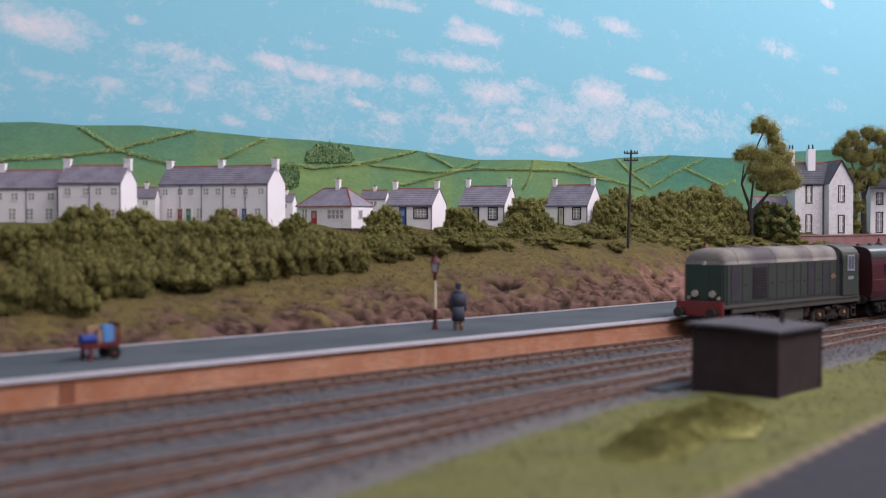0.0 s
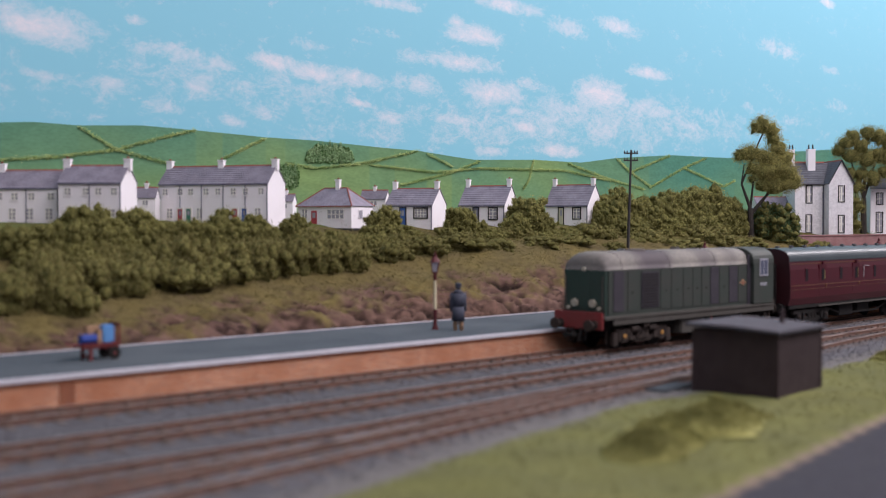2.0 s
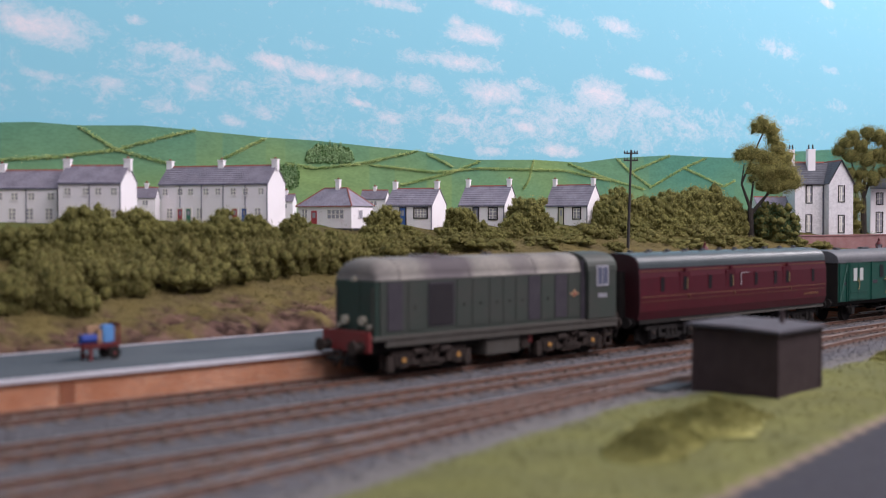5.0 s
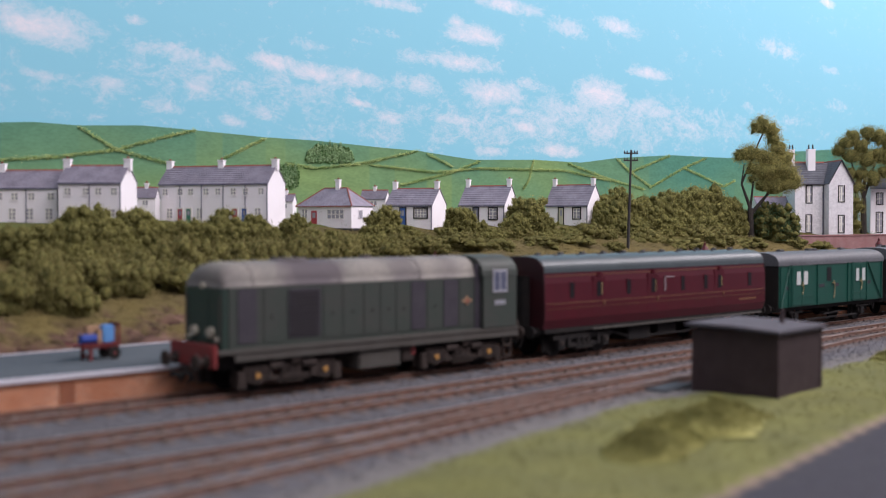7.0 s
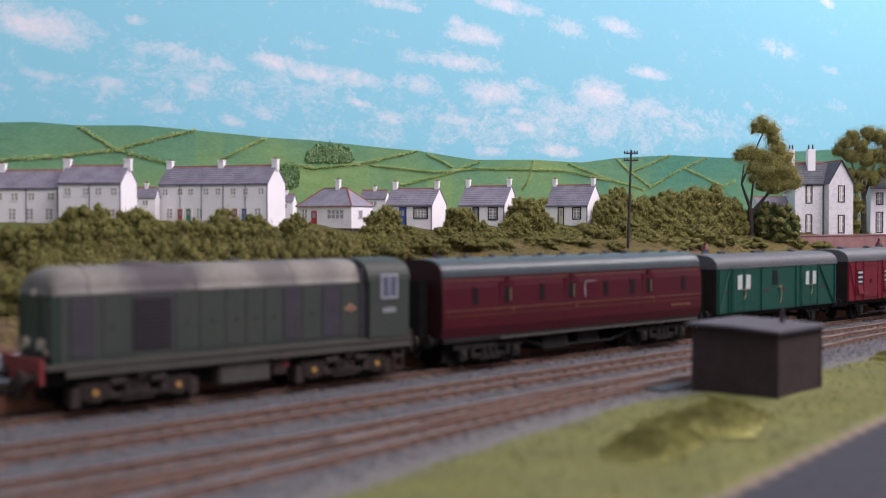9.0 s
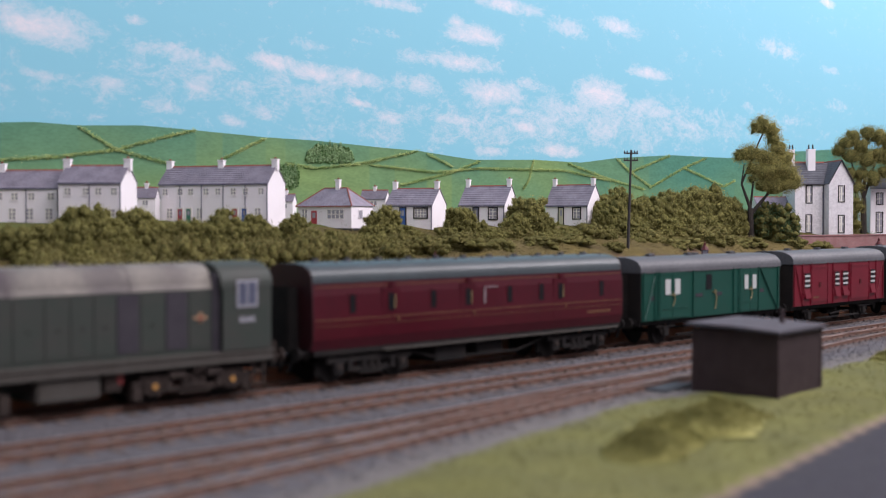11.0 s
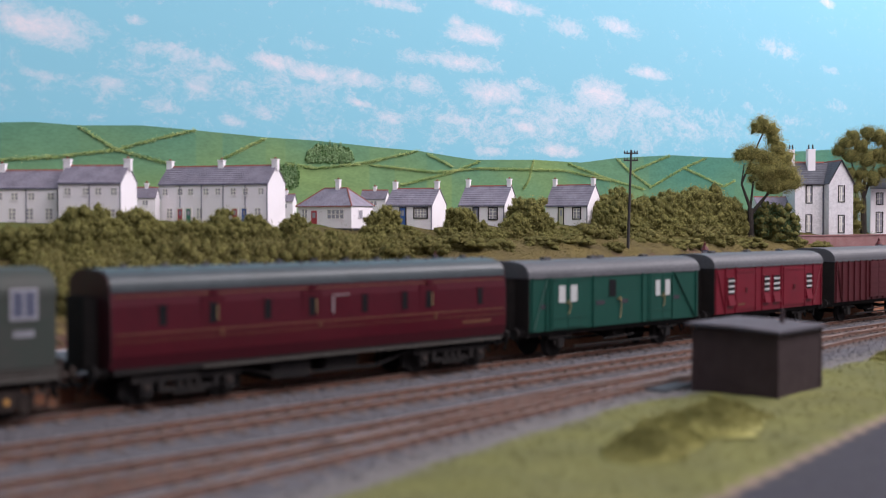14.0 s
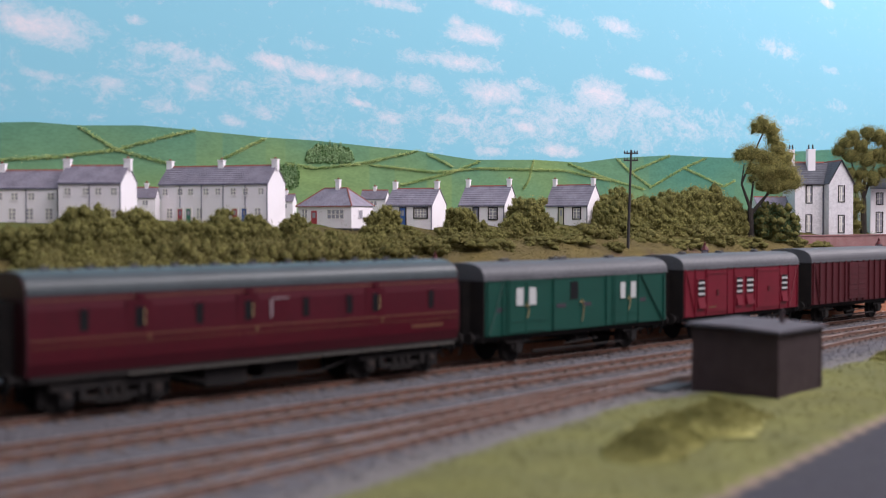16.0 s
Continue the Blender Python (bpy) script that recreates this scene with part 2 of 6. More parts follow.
# bluish base colour carries the reflection painted onto the cab panes
M["cabglass"] = mat("cab_window_glass", (0.10, 0.11, 0.16), 0.15, (0.06, 0.065, 0.1), 6, 2.0, 0.3, 0.0, spec=0.5)
M["sash"] = mat("cream_sash_paint", (0.78, 0.75, 0.70), 0.7, (0.66, 0.63, 0.58), 4, 0.7, 0.3, 0.0)
M["brass"] = mat("dull_brass", (0.27, 0.22, 0.11), 0.5, (0.18, 0.14, 0.07), 3, 0.6, 0.3, 0.0)
# pale edging of the coach notice board, its glint mixed into the colour
M["labelgrey"] = mat("label_edge_glint", (0.30, 0.25, 0.27), 0.6, (0.11, 0.09, 0.10), 3, 0.6, 0.3, 0.0)
M["blind"] = mat("white_blind", (0.45, 0.46, 0.46), 0.6, (0.42, 0.43, 0.42), 4, 0.7, 0.3, 0.0)
M["frame"] = mat("pale_window_frame", (0.30, 0.30, 0.34), 0.5, (0.24, 0.24, 0.28), 3, 0.6, 0.3, 0.0)
M["white"] = mat("whitewashed_wall", (0.86, 0.82, 0.86), 0.9, (0.77, 0.73, 0.76), 14, 1.0, 0.3, 0.15, spec=0.1)
M["whiterough"] = mat("rough_limewashed_stone", (0.84, 0.81, 0.84), 0.95, (0.56, 0.54, 0.57), 3.2, 1.1, 0.4, 0.9, spec=0.05)
M["houseglass"] = mat("cottage_window_glass", (0.33, 0.32, 0.37), 0.3, (0.2, 0.195, 0.23), 2, 0.6, 0.3, 0.0)
M["slate"] = mat("purple_grey_slate", (0.285, 0.26, 0.315), 0.85, (0.18, 0.16, 0.20), 8, 0.9, 0.5, 0.3, spread=0.14, spec=0.15)
M["slateblue"] = mat("blue_grey_slate", (0.145, 0.15, 0.175), 0.8, (0.10, 0.10, 0.12), 8, 0.9, 0.5, 0.3, spread=0.2, spec=0.15)
M["ridge"] = mat("red_ridge_tile", (0.30, 0.085, 0.06), 0.85, (0.2, 0.07, 0.06), 3, 0.6, 0.4, 0.1)
M["trimblack"] = mat("black_painted_trim", (0.022, 0.02, 0.026), 0.6, (0.035, 0.03, 0.035), 3, 0.6, 0.3, 0.0)
M["trimblue"] = mat("blue_grey_pipe", (0.12, 0.12, 0.19), 0.7, (0.09, 0.09, 0.13), 3, 0.6, 0.3, 0.0)
M["doorblue"] = mat("blue_door_paint", (0.045, 0.12, 0.40), 0.6, (0.035, 0.09, 0.3), 3, 0.6, 0.3, 0.0)
M["doorred"] = mat("red_door_paint", (0.42, 0.045, 0.06), 0.6, (0.3, 0.035, 0.045), 3, 0.6, 0.3, 0.0)
M["doorgreen"] = mat("green_door_paint", (0.05, 0.20, 0.14), 0.6, (0.04, 0.15, 0.1), 3, 0.6, 0.3, 0.0)
M["doorcream"] = mat("cream_door_paint", (0.52, 0.50, 0.36), 0.6, (0.4, 0.38, 0.28), 3, 0.6, 0.3, 0.0)
M["bark"] = mat("dark_bark", (0.035, 0.030, 0.028), 0.95, (0.06, 0.05, 0.045), 5, 0.7, 0.5, 0.6, spec=0.1)
M["pole"] = mat("tarred_pole", (0.028, 0.024, 0.028), 0.8, (0.045, 0.04, 0.04), 5, 0.6, 0.4, 0.1)
M["pinkwall"] = brick_mat("pink_garden_brick", (0.34, 0.16, 0.16), (0.26, 0.12, 0.12), (0.30, 0.22, 0.22))
M["hut"] = mat("dark_creosote_board", (0.036, 0.0245, 0.0265), 0.75, (0.056, 0.040, 0.042), 8, 0.8, 0.4, 0.2, spec=0.2)
M["hutroof"] = mat("grey_felt_roof", (0.085, 0.08, 0.095), 0.85, (0.062, 0.058, 0.07), 10, 0.7, 0.4, 0.3, spec=0.25)
M["postred"] = mat("crimson_post", (0.085, 0.009, 0.013), 0.6, (0.06, 0.008, 0.011), 3, 0.6, 0.3, 0.0)
M["postcream"] = mat("cream_post", (0.62, 0.56, 0.38), 0.55, (0.5, 0.44, 0.3), 3, 0.6, 0.3, 0.0)
M["coat"] = mat("slate_grey_coat", (0.050, 0.054, 0.082), 0.8, (0.036, 0.04, 0.06), 3, 0.6, 0.4, 0.1)
M["parcelblue"] = mat("royal_blue_canvas", (0.02, 0.05, 0.27), 0.7, (0.016, 0.04, 0.2), 3, 0.6, 0.3, 0.1)
M["trunkblue"] = mat("light_blue_trunk", (0.10, 0.26, 0.55), 0.6, (0.08, 0.2, 0.42), 3, 0.6, 0.3, 0.0)
M["tan"] = mat("tan_leather", (0.36, 0.22, 0.13), 0.7, (0.27, 0.16, 0.1), 3, 0.6, 0.3, 0.1)
M["barrow"] = mat("barrow_maroon", (0.15, 0.022, 0.025), 0.6, (0.1, 0.02, 0.02), 3, 0.6, 0.3, 0.0)
M["leaf"] = island_mat("olive_foliage", (0.090, 0.092, 0.031), (0.43, 0.40, 0.140), big=6)
M["leafdark"] = island_mat("dark_green_foliage", (0.035, 0.062, 0.026), (0.10, 0.155, 0.07), big=14)
M["leafgold"] = island_mat("autumn_olive_foliage", (0.19, 0.175, 0.055), (0.43, 0.38, 0.14), big=10)
# clump core with dark patches: the shade between leaves put into its colour
M["leafcore"] = mat("shaded_foliage_core", (0.190, 0.174, 0.060), 0.95, (0.048, 0.047, 0.017), 2.2, 0.9, 0.5, 1.0, spec=0.05)
M["leafbrown"] = island_mat("brown_shrub", (0.100, 0.090, 0.034), (0.29, 0.252, 0.098), big=8)
M["turf"] = island_mat("grass_fibres", (0.158, 0.164, 0.062), (0.215, 0.212, 0.088), big=30)
M["slopeturf"] = island_mat("rough_grass_fibres", (0.095, 0.082, 0.033), (0.19, 0.160, 0.066), big=16)
M["turfdark"] = island_mat("tufted_grass", (0.22, 0.212, 0.070), (0.32, 0.305, 0.11), big=10)
M["stones"] = island_mat("ballast_stones", (0.070, 0.069, 0.078), (0.175, 0.173, 0.195), big=25)
M["paint"] = painted_mat("painted_fields")
M["bank"] = painted_mat("scenic_bank", 0.95, 0.00045)
M["hedge"] = island_mat("painted_hedge_dabs", (0.27, 0.40, 0.14), (0.62, 0.66, 0.30), big=20)
M["hedgeshade"] = island_mat("painted_hedge_shade", (0.06, 0.15, 0.05), (0.13, 0.22, 0.075), big=20)
M["copse"] = island_mat("painted_tree_dabs", (0.18, 0.33, 0.15), (0.46, 0.60, 0.34), big=8)
M["sky"] = cloud_mat()


# ---- mesh helpers (millimetres) ----
def finish(name, bm, material, smooth=False):
    for v in bm.verts:
        v.co *= MM
    me = bpy.data.meshes.new(name)
    if smooth:
        for f in bm.faces:
            f.smooth = True
    bm.to_mesh(me)
    bm.free()
    me.materials.append(material)
    return me


def part(name, bm, material, parent=None, label="", smooth=False):
    """Links a mesh as one object under its thing; a pair of meshes becomes two."""
    if isinstance(bm, list):
        return [part(name, b, material, parent, label, smooth) for b in bm][0]
    ob = new(name, finish(name, bm, material, smooth))
    ob.parent = parent
    return tagged(ob, label)


def thing(name, m, label, category, group="", kind=""):
    ob = new(name)
    ob.matrix_world = m
    return tagged(ob, label, category, group, kind)


def box(bm, x0, x1, y0, y1, z0, z1, bevel=0.0):
    r = bmesh.ops.create_cube(bm, size=1.0)
    for v in r["verts"]:
        v.co = Vector(((x0 + x1) / 2 + v.co.x * (x1 - x0), (y0 + y1) / 2 + v.co.y * (y1 - y0), (z0 + z1) / 2 + v.co.z * (z1 - z0)))
    if bevel:
        edges = list({e for v in r["verts"] for e in v.link_edges})
        bmesh.ops.bevel(bm, geom=edges, offset=bevel, segments=2, affect="EDGES")
    return bm


def boxed(*a, **k):
    return box(bmesh.new(), *a, **k)


def tube(bm, p, q, r0, r1=None, n=10):
    """A tapered round bar from p to q."""
    p, q = Vector(p), Vector(q)
    r1 = r0 if r1 is None else r1
    turn = (q - p).to_track_quat("Z", "Y").to_matrix().to_4x4()
    bmesh.ops.create_cone(bm, cap_ends=True, segments=n, radius1=r0, radius2=max(r1, 0.001), depth=(q - p).length,
                          matrix=Matrix.Translation((p + q) / 2) @ turn)
    return bm


def prism(bm, outline, y0, y1, axis="y"):
    """An outline of (a, z) pairs drawn out along y (or along x)."""
    put = (lambda a, z, d: (a, d, z)) if axis == "y" else (lambda a, z, d: (d, a, z))
    lo = [bm.verts.new(put(a, z, y0)) for a, z in outline]
    hi = [bm.verts.new(put(a, z, y1)) for a, z in outline]
    n = len(outline)
    for i in range(n):
        bm.faces.new((lo[i], lo[(i + 1) % n], hi[(i + 1) % n], hi[i]))
    bm.faces.new(lo[::-1]), bm.faces.new(hi)
    bmesh.ops.recalc_face_normals(bm, faces=bm.faces)
    return bm


def mesh_ob(name, verts, faces, material, smooth=False):
    me = bpy.data.meshes.new(name)
    me.from_pydata([tuple(c * MM for c in v) for v in verts], [], faces)
    me.materials.append(material)
    if smooth:
        me.polygons.foreach_set("use_smooth", [True] * len(me.polygons))
    return new(name, me)


def flecks(points, size, rng, up=0.0, long=1.0, flat=1.0):
    """Loose three-cornered bits at the points: verts and faces."""
    pts = np.asarray(points, float)
    n = len(pts)
    a = rng.normal(size=(n, 3))
    a[:, 2] = a[:, 2] * flat + up
    a /= np.linalg.norm(a, axis=1)[:, None]
    b = np.cross(a, rng.normal(size=(n, 3)) * (flat, flat, 1.0))
    b /= np.linalg.norm(b, axis=1)[:, None]
    s = size * rng.uniform(0.6, 1.4, size=(n, 1))
    v = np.stack([pts + a * s * long, pts - b * s * 0.55 - a * s * 0.2, pts + b * s * 0.55 - a * s * 0.2], 1).reshape(-1, 3)
    return v, [(3 * i, 3 * i + 1, 3 * i + 2) for i in range(n)]


RNG = np.random.default_rng(7)
BEND = 5.78e-5


def bow(x):
    """The gentle bend that the running lines and the platform follow."""
    return BEND * x * x / 2


# painted clouds on the board: x, z, half width, half height, thickness of paint
LEFT_CLOUDS = [(321, 196, 40, 15.5, 0.8), (299, 204, 22, 12.6, 0.6), (388, 208, 12, 3.9, 0.7), (414, 189, 36, 7.2, 0.6), (455, 182, 28, 7.4, 0.5), (321, 165, 18, 4.1, 0.55), (367, 163, 16, 6.5, 0.65), (299, 155, 7, 2.9, 0.5), (434, 165, 21, 4.5, 0.5), (407, 149, 23, 5.2, 0.45), (464, 143, 14, 5.4, 0.75), (497, 151, 21, 7.7, 0.55), (360, 140, 7, 2.7, 0.35), (504, 189, 28, 7.7, 0.75), (541, 184, 32, 8.8, 0.8), (577, 183, 31, 9.0, 0.65), (539, 205, 23, 5.3, 0.5), (615, 247, 35, 4.6, 0.6), (612, 223, 16, 4.6, 0.3), (583, 164, 15, 3.6, 0.7)]
MIDDLE_CLOUDS = [(621, 154, 23, 6.5, 0.65), (646, 183, 30, 10.4, 0.6), (688, 206, 61, 8.3, 0.7), (708, 232, 37, 9.8, 0.8), (690, 241, 11, 6.8, 0.7), (750, 262, 42, 7.6, 0.85), (837, 251, 30, 10.6, 0.55), (910, 260, 35, 9.4, 0.7), (957, 219, 34, 6.9, 0.85), (1195, 266, 47, 11.6, 0.55), (1304, 252, 24, 5.5, 0.6), (1300, 332, 17, 6.1, 0.8), (739, 183, 41, 12.1, 0.85), (783, 193, 22, 7.2, 0.6), (762, 169, 13, 5.1, 0.7), (775, 155, 19, 6.2, 0.85)]
RIGHT_CLOUDS = [(882, 190, 44, 17.5, 0.85), (821, 174, 43, 10.6, 0.65), (957, 182, 51, 11.4, 0.65), (1019, 170, 44, 8.9, 0.5), (732, 131, 24, 5.5, 0.7), (817, 135, 35, 7.4, 0.8), (678, 139, 36, 6.3, 0.4), (1130, 195, 18, 8.8, 0.4), (1220, 186, 41, 7.2, 0.45), (1324, 210, 35, 9.0, 0.45), (684, 156, 40, 5.8, 0.65), (912, 157, 61, 6.7, 0.45), (878, 144, 50, 4.4, 0.35), (592, 139, 35, 4.6, 0.3)]
SKYLINE = [(270, 131.9), (291, 132.1), (313, 133.7), (344, 133.1), (390, 135.6), (429, 134.5), (491, 132.2), (538, 131.8), (606, 129.0), (642, 128.1), (681, 124.8), (708, 122.8), (782, 125.4), (849, 125.0), (899, 131.1), (989, 137.3), (1090, 137.9), (1190, 148.0), (1302, 155.7), (1487, 165.4)]
HEDGEROWS = [
    [(344, 132.4), (371, 118.1), (411, 109.8)] ,
    [(291, 108.4), (329, 111.9), (371, 118.1), (402, 127.2), (432, 134.6)] ,
    [(455, 115.3), (491, 131.4)] ,
    [(509, 112.9), (538, 110.4), (588, 116.4), (642, 128.1)] ,
    [(591, 114.7), (661, 110.7), (714, 115.6), (825, 116.8), (890, 108.8)] ,
    [(652, 126.1), (681, 116.1)] ,
    [(618, 97.9), (681, 111.2), (714, 122.1)] ,
    [(782, 125.4), (775, 106.1), (768, 98.3)] ,
    [(829, 123.3), (890, 109.9), (943, 101.4)] ,
    [(899, 131.1), (921, 117.9), (952, 104.5)] ,
    [(921, 117.9), (985, 137.1)] ,
    [(952, 103.3), (1009, 125.0), (1048, 136.5)] ,
    [(1009, 125.0), (1080, 107.0), (1101, 113.6)] ,
]
BUSHES_BACK = [(247, 200, 13.4, 14.7), (267, 200, 12.2, 15.4), (290, 205, 11.3, 27.8), (275, 195, 10.7, 23.3), (303, 200, 12.7, 19.7), (321, 208, 10.4, 25.3), (336, 205, 12.5, 16.9), (350, 200, 11.6, 22.5), (376, 200, 12.2, 28.3), (363, 195, 10.7, 20.4), (396, 200, 9.0, 25.3), (408, 205, 10.6, 14.9), (433, 210, 12.3, 18.6), (458, 205, 11.1, 11.9), (440, 195, 14.4, 14.8), (471, 200, 13.0, 10.6)]
BUSHES_HIGH = [(508, 212, 10.1, 24.0), (493, 205, 9.9, 14.1), (526, 205, 12.5, 12.1), (579, 212, 13.9, 24.2), (595, 210, 9.1, 13.2), (556, 200, 11.1, 12.7), (605, 205, 12.5, 8.6), (654, 215, 15.7, 32.0), (660, 205, 13.9, 18.8), (629, 205, 12.7, 17.6), (674, 195, 17.4, 8.4), (644, 190, 16.9, 7.0), (771, 225, 13.3, 39.5), (755, 215, 11.7, 24.1), (795, 220, 16.9, 31.2), (825, 222, 17.2, 36.5), (857, 222, 19.1, 42.4), (891, 222, 19.5, 44.9), (911, 215, 18.1, 34.5), (915, 205, 14.4, 23.2), (849, 210, 19.8, 26.5), (807, 205, 19.2, 19.3), (762, 200, 16.3, 14.9)]
BUSHES_FRONT = [(224, 140, 16.2, 21.5), (246, 145, 15.3, 20.2), (277, 160, 16.2, 18.1), (306, 165, 16.8, 16.6), (334, 172, 15.8, 18.8), (365, 175, 16.4, 18.9), (390, 172, 18.4, 21.3), (420, 168, 18.9, 20.7), (446, 165, 16.1, 19.1), (324, 155, 16.9, 16.9), (288, 150, 16.2, 17.9), (353, 162, 17.6, 16.3), (249, 132, 13.8, 20.2), (382, 165, 15.8, 18.6)]
BUSHES_LOW = [(488, 175, 14.7, 10.9), (522, 180, 17.1, 10.6), (558, 185, 19.7, 10.8), (586, 180, 16.0, 6.3), (633, 180, 18.7, 7.1), (665, 175, 14.9, 7.8), (701, 190, 16.8, 11.5), (769, 188, 25.5, 7.6), (847, 188, 26.8, 11.4), (894, 182, 20.0, 6), (797, 180, 21.1, 6), (696, 160, 8.6, 6), (961, 172, 14.5, 6), (998, 168, 13.2, 6), (1123, 175, 14.9, 6)]


# ---- the large structure: one ground sheet, backdrop, tracks, platform ----
def bank_top(x):
    """How high bare rock shows on the bank, along the line."""
    return float(np.interp(x, (200, 240, 300, 390, 480, 570, 700, 780, 900), (18, 18, 20, 25, 29, 32, 37, 39, 28)))


def verge_edge(x):
    """Where the ballast gives way to the grass verge."""
    return float(np.interp(x, (-300, 0, 190, 278, 358, 420, 526, 603, 700, 1000), (-330, -222, -164, -139, -122, -117, -113, -103, -92, -60)))


def bank_height(x, yr):
    """The bank behind the platform: gentle at one end, steep and rocky further on."""
    gentle = float(np.interp(yr, (97, 100, 103, 112, 130, 150, 170, 200, 222, 250, 340), (-3.2, 4, 8, 15, 22, 30, 39, 53, 62, 67, 72)))
    steep = float(np.interp(yr, (97, 100, 103, 112, 125, 138, 150, 168, 220, 250, 340), (-3.2, 4, 8, 20, 31, 41, 48.5, 55, 63.5, 68, 72)))
    k = min(1.0, max(0.0, (x - 400) / 240))
    return gentle + (steep - gentle) * k


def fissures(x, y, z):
    """Creased, tilted rock: how deep in a crack a place lies (for relief and painted shade), its own tone, and its
    relief.
    """
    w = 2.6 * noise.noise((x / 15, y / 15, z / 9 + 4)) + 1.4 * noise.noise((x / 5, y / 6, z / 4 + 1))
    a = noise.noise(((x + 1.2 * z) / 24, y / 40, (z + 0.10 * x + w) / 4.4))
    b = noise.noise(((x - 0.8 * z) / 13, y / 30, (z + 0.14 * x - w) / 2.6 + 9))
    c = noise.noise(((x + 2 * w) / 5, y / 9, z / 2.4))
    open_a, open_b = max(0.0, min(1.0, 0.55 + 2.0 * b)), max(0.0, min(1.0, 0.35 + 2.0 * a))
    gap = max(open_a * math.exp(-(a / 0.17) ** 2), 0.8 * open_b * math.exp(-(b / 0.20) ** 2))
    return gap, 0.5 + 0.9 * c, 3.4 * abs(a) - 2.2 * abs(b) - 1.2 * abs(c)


def ground_height(x, y):
    yr = y - bow(min(max(x, -200), 900))
    edge = verge_edge(x) - y
    if edge > 0:
        z = -1.8 + 1.1 * noise.noise((x / 30, y / 30, 1))
        z += 2.0 * math.exp(-(((x - 335) / 30) ** 2 + ((y + 172) / 18) ** 2))
        road = y + 237 - 0.215 * (x - 258)
        if road < 0:
            z = -3.0
        elif road < 8:
            z = -3.0 + (z + 3.0) * road / 8
        if edge < 16:
            z = -2.3 + (z + 2.3) * edge / 16
        return z
    if yr < 18:
        return -2.35 + 0.35 * noise.noise((x / 9, y / 9, 2))
    if yr < 97:
        return -3.2
    z = bank_height(x, yr)
    rough = min(1.0, max(0.0, (bank_top(x) + 6 - z) / 8)) * min(1, (yr - 97) / 5)
    if rough > 0:
        p = Vector((x / 26 + z / 20, y / 40, z / 9 - x / 70))
        gap, tone, ledge = fissures(x, y, z)
        z += rough * (4.2 * noise.noise(p) + 1.5 * ledge - 1.8 * gap + 0.6)
    return z + 1.2 * noise.noise((x / 18, y / 18, 3)) * min(1, (yr - 97) / 20)


def ground_pigment(x, y, z):
    yr = y - bow(min(max(x, -200), 900))
    n1, n2 = noise.noise((x / 22, y / 22, 5)), noise.noise((x / 5, y / 5, 9))
    edge = verge_edge(x) - y
    if edge > -12 or y + 237 - 0.215 * (x - 258) < 0:
        if y + 237 - 0.215 * (x - 258) < 0:
            return (0.051 + 0.004 * n2, 0.050 + 0.004 * n2, 0.060)
        if y + 237 - 0.215 * (x - 258) < 3.5:
            return (0.20, 0.155, 0.12)
        k = min(1.0, max(0.0, (edge + 5 * n1) / 7))
        g = (0.150 + 0.03 * n1, 0.152 + 0.03 * n1, 0.060)
        b = (0.145, 0.136, 0.134)
        return tuple(b[i] + (g[i] - b[i]) * k for i in range(3))
    if yr < 97:
        s = 1 + 0.25 * n2
        return (0.106 * s, 0.102 * s, 0.112 * s)
    k = min(1.0, max(0.0, (z - bank_top(x) + 3 + 16 * n1 + 9 * n2) / 12 + 0.5))
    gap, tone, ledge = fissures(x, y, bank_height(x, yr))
    # shade inside the cracks is painted into the rock's pigment through gap
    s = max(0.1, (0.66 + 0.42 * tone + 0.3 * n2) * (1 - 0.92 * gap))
    warm = 0.5 + 0.5 * noise.noise((x / 40, y / 30, 6))
    fresh = math.exp(-((x - 755) / 60) ** 2)
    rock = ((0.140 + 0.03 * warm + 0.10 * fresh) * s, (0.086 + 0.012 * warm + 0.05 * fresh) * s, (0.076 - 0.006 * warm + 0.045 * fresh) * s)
    s = 1 + 0.25 * n2
    turf = ((0.128 + 0.03 * n1) * s, (0.100 + 0.022 * n1) * s, 0.043 * s)
    if yr > 235:
        turf = (0.12 * s, 0.125 * s, 0.04 * s)
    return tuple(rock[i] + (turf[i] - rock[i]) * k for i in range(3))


def colour_layer(me, name, colours):
    layer = me.color_attributes.new(name, "FLOAT_COLOR", "POINT")
    layer.data.foreach_set("color", [c for rgb in colours for c in (*rgb, 1.0)])


def build_ground():
    xs = np.concatenate([np.linspace(-900, 60, 17), np.arange(70, 180, 4.0), np.arange(180, 800, 1.6), np.arange(801, 1290, 4.0), np.linspace(1300, 2100, 20)])
    ys = np.concatenate([np.linspace(-1000, -260, 16), np.arange(-250, -90, 3.0), np.arange(-88, 94, 8.0), np.arange(95, 140, 0.6), np.arange(140, 165, 1.2), np.arange(166, 240, 3.0), np.arange(240, 341, 6.0)])
    verts = [(x, y, ground_height(x, y)) for y in ys for x in xs]
    w = len(xs)
    faces = [(j * w + i, j * w + i + 1, (j + 1) * w + i + 1, (j + 1) * w + i) for j in range(len(ys) - 1) for i in range(w - 1)]
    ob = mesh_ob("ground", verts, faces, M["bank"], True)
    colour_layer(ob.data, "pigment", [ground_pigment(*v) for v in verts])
    tagged(ob, "modelled ground with ballast, grass verge and rocky bank", "ground", kind="structure")


